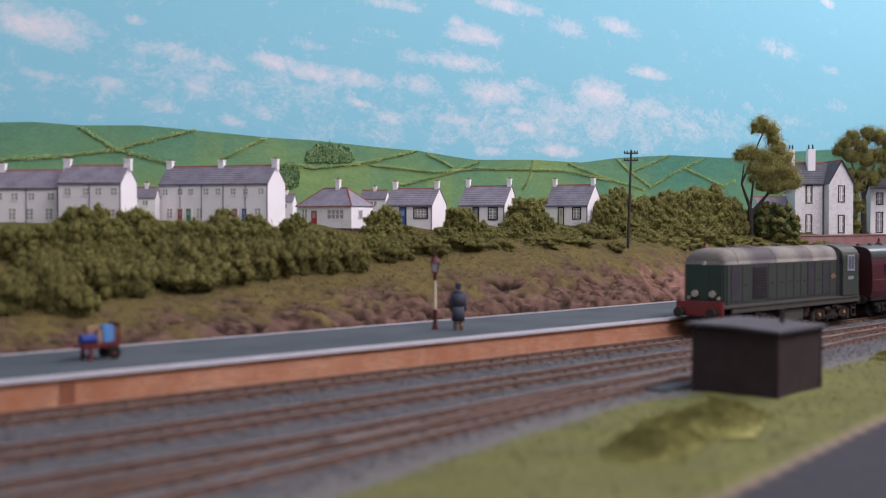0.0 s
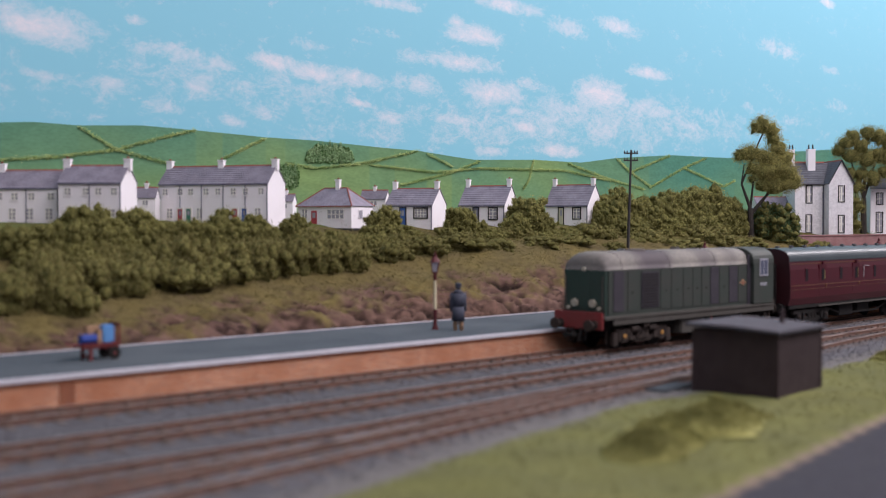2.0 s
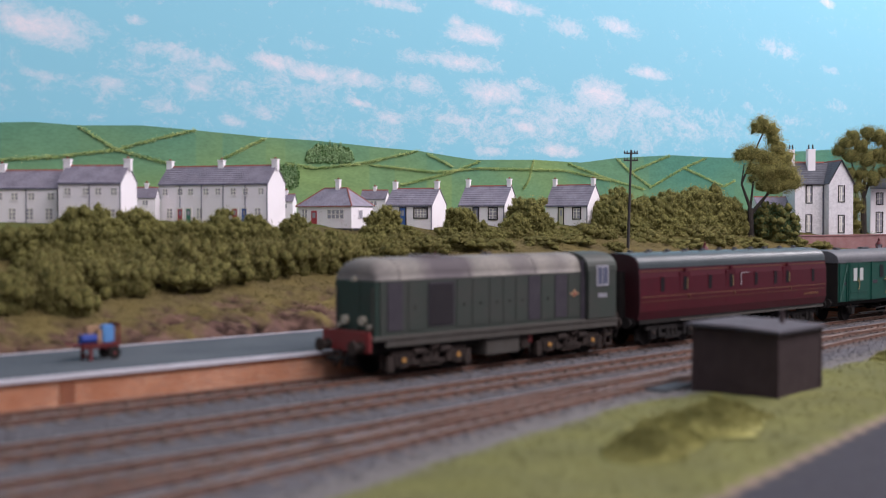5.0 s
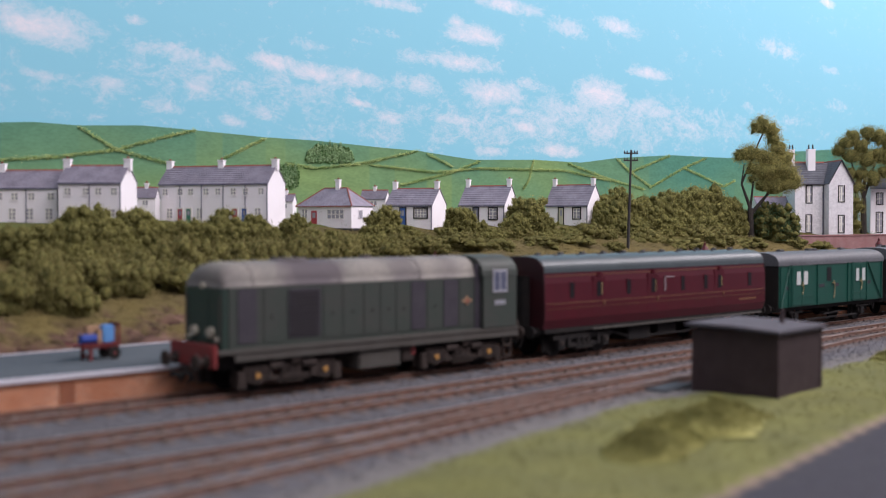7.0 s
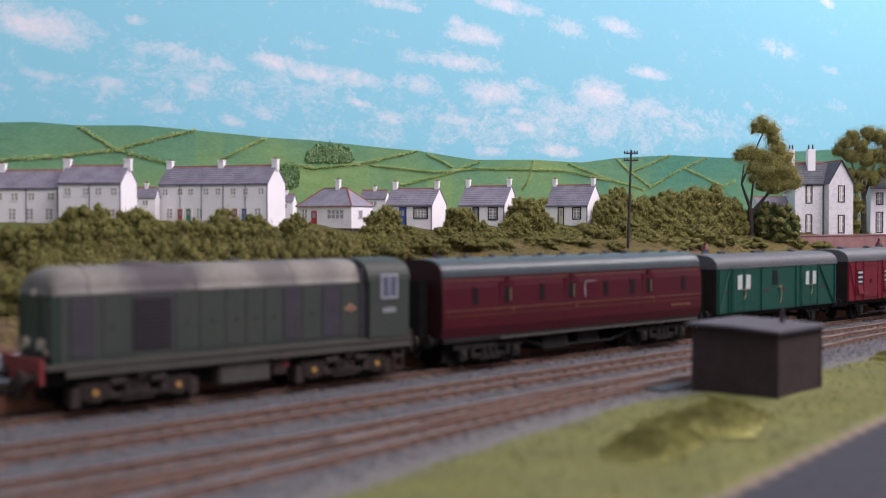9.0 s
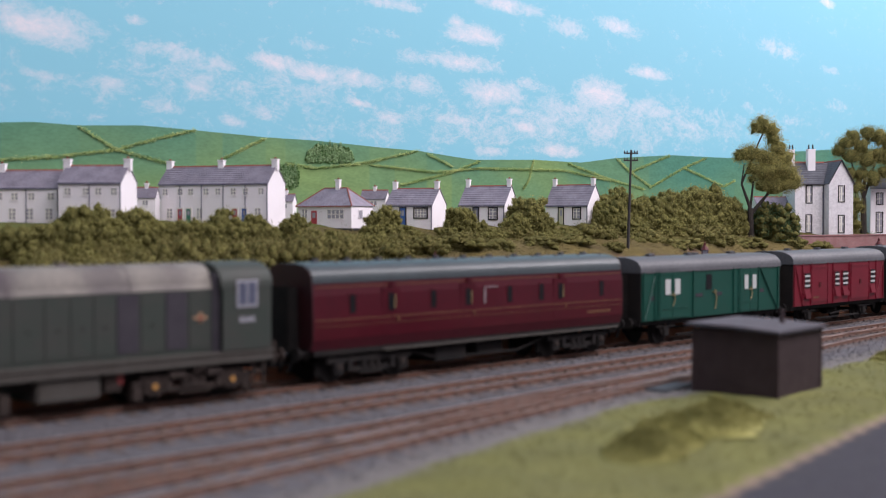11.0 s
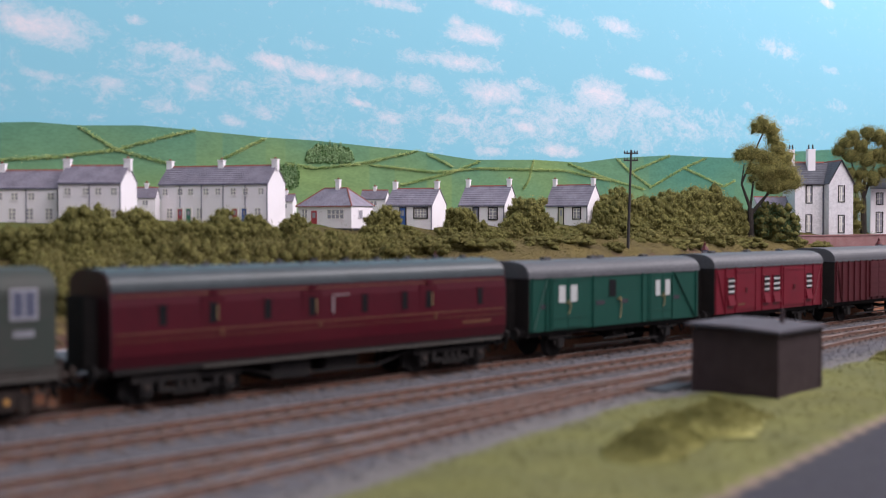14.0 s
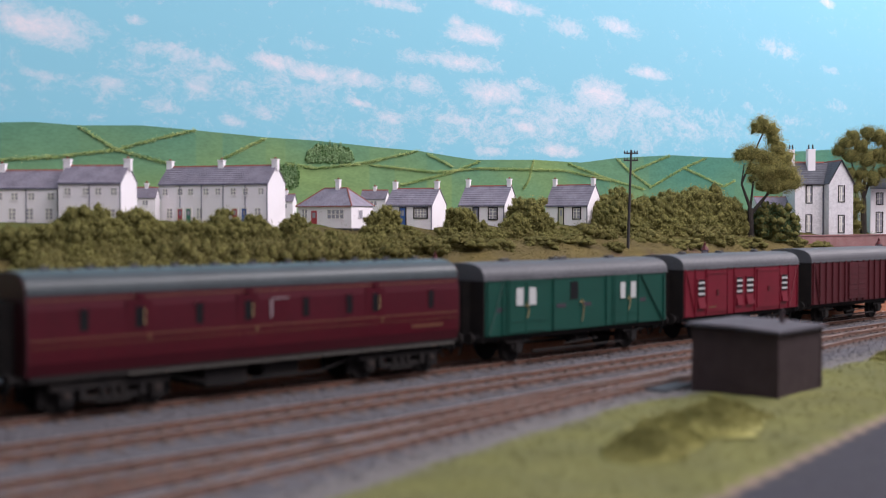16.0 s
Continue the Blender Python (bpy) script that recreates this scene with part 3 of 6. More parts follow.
def board_cloud(x, z):
    """How thick the painted cloud lies at each place on the board (arrays)."""
    best = 0.50 * np.exp(-((x - 880) / 300) ** 2 - ((z - 160 - 0.05 * (x - 800)) / 26) ** 2)
    best = np.maximum(best, 0.32 * np.exp(-((x - 480) / 180) ** 2 - ((z - 170) / 26) ** 2))
    for cx, cz, w, h, thick in LEFT_CLOUDS + MIDDLE_CLOUDS + RIGHT_CLOUDS:
        dz = (z - cz + 0.12 * (x - cx) * h / w) / (h * np.where(z > cz, 1.25, 1.05))
        r = ((x - cx + 0.3 * (z - cz)) / (w * 1.2)) ** 2 + dz ** 2
        best = np.maximum(best, thick * np.maximum(0.0, 1.1 - r ** 0.8))
    return best


def field_tone(x, z):
    """Each painted field has its own tone; the hedgerows part them."""
    key = 0
    for i, line in enumerate(HEDGEROWS):
        xs, zs = [p[0] for p in line], [p[1] for p in line]
        if xs[0] > xs[-1]:
            xs, zs = xs[::-1], zs[::-1]
        if xs[0] <= x <= xs[-1]:
            key += (i * 7 + 3) * (1 if z > float(np.interp(x, xs, zs)) else 2)
        elif x > xs[-1]:
            key += i * 5
    return ((key * 37) % 11) / 10.0 - 0.5


def build_backdrop():
    xs, zs = np.concatenate([np.linspace(-500, 230, 10), np.arange(240, 1500, 2.5), np.linspace(1510, 2200, 10)]), np.concatenate([np.linspace(-10, 100, 4), np.arange(110, 372, 2.0), [400, 460]])
    w = len(xs)
    verts = [(x, 335, z) for z in zs for x in xs]
    faces = [(j * w + i, j * w + i + 1, (j + 1) * w + i + 1, (j + 1) * w + i) for j in range(len(zs) - 1) for i in range(w - 1)]
    back = [(-500, 347, -10), (2200, 347, -10), (2200, 347, 460), (-500, 347, 460)]
    ob = mesh_ob("backdrop", verts + back, faces + [tuple(len(verts) + i for i in (3, 2, 1, 0))], M["sky"])
    colour_layer(ob.data, "cloud", [(c,) * 3 for c in board_cloud(np.array([v[0] for v in verts]), np.array([v[2] for v in verts])).tolist()] + [(0, 0, 0)] * 4)
    tagged(ob, "blue painted sky board with dabbed white clouds", "backdrop", kind="structure")
    # painted hills, a second sheet on the board
    sx, sz = [p[0] for p in SKYLINE], [p[1] for p in SKYLINE]
    xs = np.concatenate([[-500], np.arange(240, 1500, 2.2), [2200]])
    verts, faces, cols, rows = [], [], [], 48
    for x in xs:
        top = float(np.interp(x, sx, sz))
        for j in range(rows):
            z = 50 + (top - 50) * j / (rows - 1)
            verts.append((x, 331.5, z))
            a = 0.75 * field_tone(x, z) + 0.5 * noise.noise((x / 75 + z / 60, z / 26, 2))
            b = noise.noise((x / 14, z / 5, 4))
            far = min(1, max(0, (z - 85) / 50))
            tone = (0.165 + 0.085 * a, 0.275 + 0.06 * a, 0.125 - 0.03 * a)
            teal = (0.075, 0.21, 0.155)
            k = min(1, far * (0.3 + 0.5 * max(0, noise.noise((x / 120, 7, 1)) + 0.25)) + max(0, (430 - x) / 300) * far + max(0, min(0.6, (x - 840) / 280)))
            cols.append(tuple(max(0.01, (tone[i] * (1 - k) + teal[i] * k) * (1 + 0.12 * b)) for i in range(3)))
    for i in range(len(xs) - 1):
        for j in range(rows - 1):
            faces.append((i * rows + j, (i + 1) * rows + j, (i + 1) * rows + j + 1, i * rows + j + 1))
    ob = mesh_ob("backdrop_hills", verts, faces, M["paint"])
    colour_layer(ob.data, "pigment", cols)
    tagged(ob, "painted green hills with patchwork fields", "backdrop", kind="structure")
    # hedgerows and a copse, dabbed on: a dark first coat, then lights
    for name, mate, many, wide, deep, size, label in (("painted_hedge_shade", "hedgeshade", 5, 0.6, 331.0, 0.7, "dark green hedgerow strokes on the painted hills"),
                                                      ("painted_hedgerows", "hedge", 13, 0.9, 330.4, 0.55, "yellow-green hedgerows dabbed on the painted hills")):
        pts = []
        for line in HEDGEROWS:
            for (x0, z0), (x1, z1) in zip(line, line[1:]):
                n = int(math.hypot(x1 - x0, z1 - z0) * many)
                t = RNG.uniform(size=n)
                up = 0.0 if mate == "hedge" else -0.5
                pts += list(zip(x0 + (x1 - x0) * t + RNG.normal(0, wide, n), deep + RNG.normal(0, 0.12, n), z0 + up + (z1 - z0) * t + RNG.normal(0, wide * 0.8, n)))
        v, f = flecks(pts, size, RNG)
        tagged(mesh_ob(name, v, f, M[mate]), label, "hedgerow", kind="stuff")
    for name, mate, deep, lift, label in (("painted_copse_shade", "hedgeshade", 331.0, 0.0, "dark first coat of the painted trees"), ("painted_copse", "copse", 330.3, 0.35, "green trees dabbed on the painted hillside")):
        pts = []
        for i in range(17):
            cx = 531 + i * 3.4 + RNG.uniform(-1, 1) if i < 13 else 506 + (i - 13) * 4.2
            rx, rz = RNG.uniform(2.6, 4.6), RNG.uniform(7.0, 10.0) * (0.45 + 0.55 * math.sin(math.pi * (i + 1) / 14)) if i < 13 else RNG.uniform(8, 11)
            cz = 115 + rz * 0.9 + 0.03 * (cx - 550) if i < 13 else 104
            n = 260 if mate == "copse" else 420
            a, r = RNG.uniform(0, 2 * math.pi, n), np.sqrt(RNG.uniform(size=n))
            zz = rz * r * np.sin(a)
            pts += list(zip(cx - lift * rx + rx * r * np.cos(a) * (1 - 0.35 * zz / rz) * (0.7 if lift else 1), deep + RNG.normal(0, 0.15, n), cz + zz + lift))
        v, f = flecks(pts, 0.75, RNG)
        tagged(mesh_ob(name, v, f, M[mate]), label, "painted trees", kind="stuff")


def track_line(kind):
    """Centre line of a track: y for each x."""
    if kind == 1:
        return lambda x: bow(x)
    if kind == 2:
        return lambda x: bow(x) + smooth_line(x, (-240, 155, 200, 270, 330, 405, 505, 650, 740, 1180), (-64, -61.5, -60, -56.5, -54, -51, -47.5, -46, -45.5, -45))
    if kind == 4:
        return lambda x: bow(x) + smooth_line(x, (-240, -100, 60, 150, 211, 268, 341, 400, 457), (-187, -167.5, -148.5, -136.5, -127.5, -117, -104.8, -96.5, -91))
    return lambda x: bow(x) + smooth_line(x, (-240, 100, 150, 200, 235, 295, 370, 457, 530, 608, 690, 800), (-114, -111.5, -111, -110.5, -109, -102.5, -94.5, -88, -79, -69.5, -61, -51))


def smooth_line(x, xs, ys):
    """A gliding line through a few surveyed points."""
    return float(sum(np.interp(x + d, xs, ys) for d in (-36, -24, -12, 0, 12, 24, 36)) / 7)


def rail_bm(line, side, x0, x1):
    bm = bmesh.new()
    xs = np.arange(x0, x1, 12.0)
    sec = ((-0.75, -2.0), (0.75, -2.0), (0.75, -1.75), (0.22, -1.5), (0.22, -0.7), (0.5, -0.5), (0.5, -0.02), (-0.5, -0.02), (-0.5, -0.5), (-0.22, -0.7), (-0.22, -1.5), (-0.75, -1.75))
    rings = []
    for x in xs:
        d = (line(x + 1) - line(x - 1)) / 2
        nx, ny = -d / math.hypot(1, d), 1 / math.hypot(1, d)
        rings.append([bm.verts.new((x + nx * (side + a), line(x) + ny * (side + a), z)) for a, z in sec])
    for p, q in zip(rings, rings[1:]):
        for i in range(len(sec)):
            f = bm.faces.new((p[i], p[(i + 1) % 12], q[(i + 1) % 12], q[i]))
            f.material_index = 1 if i == 6 else 0
    bmesh.ops.recalc_face_normals(bm, faces=bm.faces)
    return bm


def build_track(kind, x0, x1):
    line = track_line(kind)
    words = {1: "platform line of rusty rails on dark sleepers", 2: "middle line of rusty rails on dark sleepers", 3: "siding of rusty rails that bends into the middle line", 4: "turnout branch of rusty rails that joins the siding"}
    t = thing("railway_track", pose(0, 0, 0), words[kind], "railway track", "running lines")
    for side in (-8.25, 8.25):
        r = part("rail", rail_bm(line, side, x0, x1), M["rail"], t, "rusty rail with a worn bright head")
        r.data.materials.append(M["railtop"])
    bm = boxed(-1.6, 1.6, -16.5, 16.5, -3.6, -2.05, bevel=0.2)
    for s in (-8.25, 8.25):
        box(bm, -1.3, 1.3, s - 1.9, s - 0.8, -2.1, -1.2)
        box(bm, -1.3, 1.3, s + 0.8, s + 1.9, -2.1, -1.2)
    me = finish("sleeper", bm, M["sleeper"])
    x = x0 + 4
    while x < x1 - 15:
        if kind < 3 or (x < 690 if kind == 3 else x < 400):
            ob = new("sleeper", me)
            ob.parent = t
            ob.matrix_basis = place(x, line(x), 0 if kind < 3 else -0.12 * (kind - 2), math.degrees(math.atan(line(x + 0.5) - line(x - 0.5))))
        x += 9.2
    return t


def bent_strip(bm, x0, x1, profile, step=20.0):
    """A cross-section of (offset, z) carried along the bend."""
    rings = [[bm.verts.new((x, bow(x) + a, z)) for a, z in profile] for x in np.arange(x0, x1, step)]
    n = len(profile)
    for p, q in zip(rings, rings[1:]):
        for i in range(n):
            bm.faces.new((p[i], p[(i + 1) % n], q[(i + 1) % n], q[i]))
    bm.faces.new(rings[0]), bm.faces.new(rings[-1][::-1])
    bmesh.ops.recalc_face_normals(bm, faces=bm.faces)
    return bm


def build_platform():
    x0, x1 = -240, 1121
    t = thing("platform", pose(0, 0, 0), "long low station platform with orange brick face", "platform", kind="structure")
    part("surface", bent_strip(bmesh.new(), x0, x1, ((22.4, -3), (101, -3), (101, 9.9), (22.4, 9.9))), M["platform"], t, "grey tarmac surface")
    part("wall", bent_strip(bmesh.new(), x0, x1, ((19.8, -3.4), (22.3, -3.4), (22.3, 7.0), (19.8, 7.0))), M["brick"], t, "orange brick face")
    part("brick_course", bent_strip(bmesh.new(), x0, x1, ((19.3, 7.02), (22.3, 7.02), (22.3, 8.4), (19.3, 8.4))), M["brick_dark"], t, "darker oversailing brick course")
    part("coping", bent_strip(bmesh.new(), x0, x1, ((18.6, 8.42), (22.35, 8.42), (22.35, 10.0), (18.6, 10.0))), M["coping"], t, "whitened coping edge")
    part("kerb", bent_strip(bmesh.new(), x0, x1, ((101.1, -3), (102.6, -3), (102.6, 10.3), (101.1, 10.3))), M["coping"], t, "pale back kerb")
    bm = boxed(192, 198.5, bow(195) + 19.4, bow(195) + 22, -3.4, 6.9, bevel=0.2)
    part("pier", bm, M["brick_dark"], t, "darker brick pier")


def build_loose():
    """Ballast stones and grass fibres."""
    def keep(x0, x1, y0, y1, n, test):
        x, y = RNG.uniform(x0, x1, n), RNG.uniform(y0, y1, n)
        return [(a, b, ground_height(a, b)) for a, b in zip(x, y) if test(a, b)]
    pts = keep(110, 900, -175, 40, 60000, lambda a, b: b > verge_edge(a) + 4 and b - bow(a) < 18)
    pts = [(a, b, z + 0.15) for a, b, z in pts]
    v, f = flecks(pts, 0.6, RNG)
    tagged(mesh_ob("ballast_stones", v, f, M["stones"]), "loose grey ballast stones between the rails", "ballast", kind="stuff")
    pts = keep(120, 800, -250, -95, 70000, lambda a, b: b < verge_edge(a) - 2 + 5 * noise.noise((a / 22, b / 22, 5)) and b + 231 - 0.215 * (a - 258) > 0 and not (408 < a < 462 and -158 < b < -110))
    v, f = flecks([(a, b, z + 0.25) for a, b, z in pts], 0.7, RNG, up=0.08, long=1.1, flat=0.12)
    tagged(mesh_ob("verge_grass", v, f, M["turf"]), "pale green flocked verge grass", "grass", kind="stuff")
    pts = keep(150, 1200, 104, 235, 150000, lambda a, b: ground_height(a, b) > bank_top(a) - 5 + 11 * noise.noise((a / 14, b / 9, 8)) + 7 * noise.noise((a / 5, b / 4, 3)))
    v, f = flecks([(a, b, z + 0.12) for a, b, z in pts], 0.5, RNG, up=0.25, long=1.3, flat=0.5)
    tagged(mesh_ob("bank_grass", v, f, M["slopeturf"]), "rough dry grass on the rocky bank", "grass", kind="stuff")


build_ground()
build_backdrop()
for kind, end in ((1, 1180), (2, 1180), (3, 740), (4, 452)):
    build_track(kind, -240, end)
build_platform()
build_loose()


# ---- the train ----
def arc_profile(half, eave, top, drop=0.0, n=14):
    """A roof's cross-section from eave to eave."""
    pts = []
    for i in range(n + 1):
        a = math.pi * i / n
        c = math.cos(a)
        pts.append((half * math.copysign(abs(c) ** 0.62, c), eave - drop + (top - eave + drop) * math.sin(a) ** 0.85))
    return pts


def wheelset(parent, x, r=7.0):
    bm = bmesh.new()
    prof = [(-10.5, 0.01), (-10.5, 1.2), (-9.7, 1.2), (-9.7, r * 0.3), (-9.2, r * 0.4), (-9.2, r * 0.78), (-9.6, r * 0.8), (-9.6, r), (-8.0, r), (-8.0, r + 0.8), (-7.2, r + 0.8), (-7.2, r * 0.8), (-7.6, 1.2)]
    prof += [(-y, q) for y, q in prof[::-1]]
    n = 20
    rings = [[bm.verts.new((q * math.cos(2 * math.pi * k / n), y, q * math.sin(2 * math.pi * k / n))) for k in range(n)] for y, q in prof]
    for p, q in zip(rings, rings[1:]):
        for k in range(n):
            bm.faces.new((p[k], p[(k + 1) % n], q[(k + 1) % n], q[k]))
    bmesh.ops.recalc_face_normals(bm, faces=bm.faces)
    ob = part("wheelset", bm, M["black"], parent, "dark steel wheelset")
    ob.matrix_basis = place(x, 0, r)
    WHEELS.append((ob, x, r))
    return ob


WHEELS, VEHICLES = [], []


def bogie(parent, x, base, loco=False):
    h = base / 2
    bm = bmesh.new()
    mate = M["bogie"] if loco else M["black"]
    for s in (-1, 1):
        y0, y1 = sorted((s * 12.2, s * 14.6))
        box(bm, x - h - 6, x + h + 6, y0, y1, 8.6, 11.4, 0.3)
        box(bm, x - h + 5, x + h - 5, y0, y1, 4.2, 6.6, 0.3)
        for e in (-1, 1):
            y2, y3 = sorted((s * 12.6, s * 15.4))
            box(bm, x + e * h - 2.6, x + e * h + 2.6, y2, y3, 3.6, 9.4, 0.4)
            box(bm, x + e * (h - 6) - 1.2, x + e * (h - 6) + 1.2, y2, y3, 5, 10)
            tube(bm, (x + e * (h + 7.5), s * 9, 3.0), (x + e * (h + 7.5), s * 9, 9.5), 1.2, 1.2, 8)
        for i in range(3):
            tube(bm, (x - 4 + i * 4, s * 14, 5.5), (x - 4 + i * 4, s * 14, 9.5), 1.4, 1.4, 10)
        box(bm, x - 7, x + 7, *sorted((s * 13, s * 15.2)), 3.2, 5.2, 0.4)
        if loco:
            box(bm, x - h - 9, x - h - 5, *sorted((s * 12.5, s * 15)), 2.2, 9.5, 0.3)
            box(bm, x + h + 5, x + h + 9, *sorted((s * 12.5, s * 15)), 2.2, 9.5, 0.3)
            tube(bm, (x, s * 14.5, 11.5), (x + 4, s * 15.5, 13.0), 1.6, 1.6, 10)
            for e in (-1, 1):
                tube(bm, (x + e * 8 - 3.2, s * 15.0, 10.6), (x + e * 8 + 3.2, s * 15.0, 10.6), 1.7, 1.7, 12)
                tube(bm, (x + e * 11.4, s * 15.0, 10.4), (x + e * 15.4, s * 14.6, 6.0), 0.5, 0.5, 6)
                tube(bm, (x + e * (h - 3.6), s * 14.4, 4.6), (x + e * (h - 3.6), s * 14.4, 10.2), 1.0, 1.0, 8)
                tube(bm, (x + e * (h + 3.6), s * 14.4, 4.6), (x + e * (h + 3.6), s * 14.4, 10.2), 1.0, 1.0, 8)
                tube(bm, (x + e * (h + 8.5), s * 13.6, 9.0), (x + e * (h + 6.2), s * 9.0, 1.4), 0.45, 0.45, 6)
            for i in range(5):
                box(bm, x - 6 + i * 0.9, x + 6 - i * 0.9, *sorted((s * 14.8, s * 15.9)), 5.4 + i * 0.55, 5.85 + i * 0.55)
    box(bm, x - 4, x + 4, -12, 12, 8.8, 10.8)
    b = part("bogie", bm, mate, parent, "brown-stained bogie frame" if loco else "black bogie frame")
    for e in (-1, 1):
        wheelset(b, x + e * h)
        for s in (-1, 1):
            bm = tube(bmesh.new(), (x + e * h, s * 15.3, 7.2), (x + e * h, s * 16.0, 7.2), 1.25, 1.1, 14)
            if loco:
                part("axle_cap", bm, M["yellow"], b, "yellow axle-box cap")
            else:
                part("axle_cap", bm, M["bogie"], b)
    return b


def buffers(parent, xend, out, z=13.6, mate="black", beam=None):
    for s in (-1, 1):
        bm = tube(bmesh.new(), (xend, s * 11.5, z), (xend + out * 4.5, s * 11.5, z), 1.5, 1.2, 12)
        tube(bm, (xend + out * 4.5, s * 11.5, z), (xend + out * 5.6, s * 11.5, z), 3.1, 3.1, 20)
        tube(bm, (xend, s * 11.5, z), (xend + out * 1.0, s * 11.5, z), 2.5, 2.5, 16)
        part("buffer", bm, M[mate], parent, "black steel buffer")


def coupling(parent, xend, out):
    bm = boxed(*sorted((xend, xend + out * 7)), -1.2, 1.2, 8.2, 9.6, 0.3)
    box(bm, *sorted((xend + out * 6, xend + out * 8)), -4, 4, 8.0, 9.8, 0.3)
    tube(bm, (xend, 2.5, 11), (xend + out * 3.5, 3, 5), 0.6, 0.6, 8)
    tube(bm, (xend, -2.5, 11), (xend + out * 3.5, -3, 5), 0.6, 0.6, 8)
    part("coupling", bm, M["black"], parent)


def vehicle(name, length, start, label, category):
    """start: where its leading end lies behind the engine's leading end."""
    ob = thing(name, pose(0, 0, 0), label, category, "train")
    VEHICLES.append((ob, start + length / 2))
    return ob


def side_add(bm, s0, s1, half, z0, z1, proud, bevel=0.0):
    """A strip on each side of a body, in one mesh."""
    box(bm, s0, s1, -half - proud, -half + 0.3, z0, z1, bevel)
    return box(bm, s0, s1, half - 0.3, half + proud, z0, z1, bevel)


def by_side(bm):
    """Parts the two sides of a body into two meshes."""
    other = bm.copy()
    bmesh.ops.delete(bm, geom=[v for v in bm.verts if v.co.y > 0], context="VERTS")
    bmesh.ops.delete(other, geom=[v for v in other.verts if v.co.y < 0], context="VERTS")
    return [bm, other]


def side_box(bm, s0, s1, half, z0, z1, proud, bevel=0.0):
    """A panel lying on the sides of a body, one mesh for each side."""
    return [box(bm, s0, s1, -half - proud, -half + 0.3, z0, z1, bevel), box(bmesh.new(), s0, s1, half - 0.3, half + proud, z0, z1, bevel)]


def build_loco():
    t = vehicle("diesel_locomotive", 172.0, 0.0, "weathered green diesel locomotive with long bonnet and red buffer beam", "locomotive")
    s = lambda v: v - 86.0
    # footplate and valance
    part("footplate", boxed(s(0.8), s(170.5), -17.2, 17.2, 16.6, 18.4, 0.3), M["valance"], t, "dusty grey-brown footplate")
    bm = bmesh.new()
    for e in (-1, 1):
        box(bm, s(8), s(170), *sorted((e * 16.4, e * 17.4)), 13.6, 16.8, 0.25)
        box(bm, s(8), s(170), *sorted((e * 17.2, e * 17.9)), 16.9, 17.7, 0.2)
    part("valance", bm, M["valance"], t, "dusty grey-brown frame valance")
    part("main_frame", boxed(s(4), s(168), -11, 11, 10.5, 16.6), M["black"], t)
    # bonnet with rounded top
    body = [(-14.6, 18.4), (-14.6, 43.0), (14.6, 43.0), (14.6, 18.4)]
    part("bonnet", prism(bmesh.new(), body, s(7.0), s(143.0), "x"), M["green"], t, "weathered dark green bonnet side")
    bm = prism(bmesh.new(), [(-14.0, 18.5), (-14.0, 42.8), (-9, 42.9), (9, 42.9), (14.0, 42.8), (14.0, 18.5)], s(4.6), s(6.98), "x")
    part("nose", bm, M["greenfront"], t, "dark green nose end")
    roof = [(14.75, 43.02)] + [(a, z) for a, z in arc_profile(14.75, 43.0, 53.0)] + [(-14.75, 43.02)]
    bm = bmesh.new()
    secs = [(4.6, 0.34), (5.2, 0.58), (6.4, 0.76), (8.2, 0.89), (10.5, 0.965), (13.5, 1.0)] + [(x, 1.0) for x in range(20, 140, 12)] + [(143.0, 1.0)]
    rings = []
    for x, k in secs:
        rings.append([bm.verts.new((s(x), a * (0.9 + 0.1 * k), 43.0 + (z - 43.0) * k)) for a, z in roof])
    for p, q in zip(rings, rings[1:]):
        for i in range(len(roof) - 1):
            bm.faces.new((p[i], p[i + 1], q[i + 1], q[i]))
    bm.faces.new(rings[0]), bm.faces.new(rings[-1][::-1])
    bmesh.ops.recalc_face_normals(bm, faces=bm.faces)
    part("roof", bm, M["locogrey"], t, "weathered pale grey rounded roof", True)
    # fan grille and exhaust
    bm = tube(bmesh.new(), (s(46), 0, 52.6), (s(46), 0, 53.7), 8.0, 7.6, 28)
    part("fan_grille", bm, M["soot"], t, "round dark fan grille")
    bm = boxed(s(86), s(90), -2.5, 2.5, 52.6, 54.2, 0.4)
    part("exhaust", bm, M["soot"], t)
    # grilles and doors on the sides
    part("grille", side_box(bmesh.new(), s(35.6), s(52), 14.6, 21.5, 41.5, 0.5, bevel=0.15), M["grille"], t, "large black side grille")
    for i in range(12):
        part("grille_slat", side_box(bmesh.new(), s(36.4), s(51), 15.1, 22.6 + i * 1.55, 23.2 + i * 1.55, 0.3), M["black"], t)
    for a, b in ((11, 20), (103, 111.7), (123, 132)):
        part("louvre", side_box(bmesh.new(), s(a), s(b), 14.6, 20.5, 42.2, 0.35, bevel=0.1), M["grille"], t, "purplish dark louvre door")
    for a, b in ((23.5, 33), (53.5, 63), (64, 74.5), (75.5, 84), (85, 93), (94, 102), (112.7, 122), (133, 141.5)):
        part("side_door", side_box(bmesh.new(), s(a), s(b), 14.6, 20.2, 42.3, 0.28, bevel=0.12), M["green"], t)
    for x in (27, 58, 69, 80, 89, 98, 117, 137):
        part("door_handle", side_box(bmesh.new(), s(x), s(x + 0.5), 14.9, 30, 31.0, 0.4), M["black"], t)
    # cab
    cab = [(-17.4, 18.6), (-17.4, 43.2), (17.4, 43.2), (17.4, 18.6)]
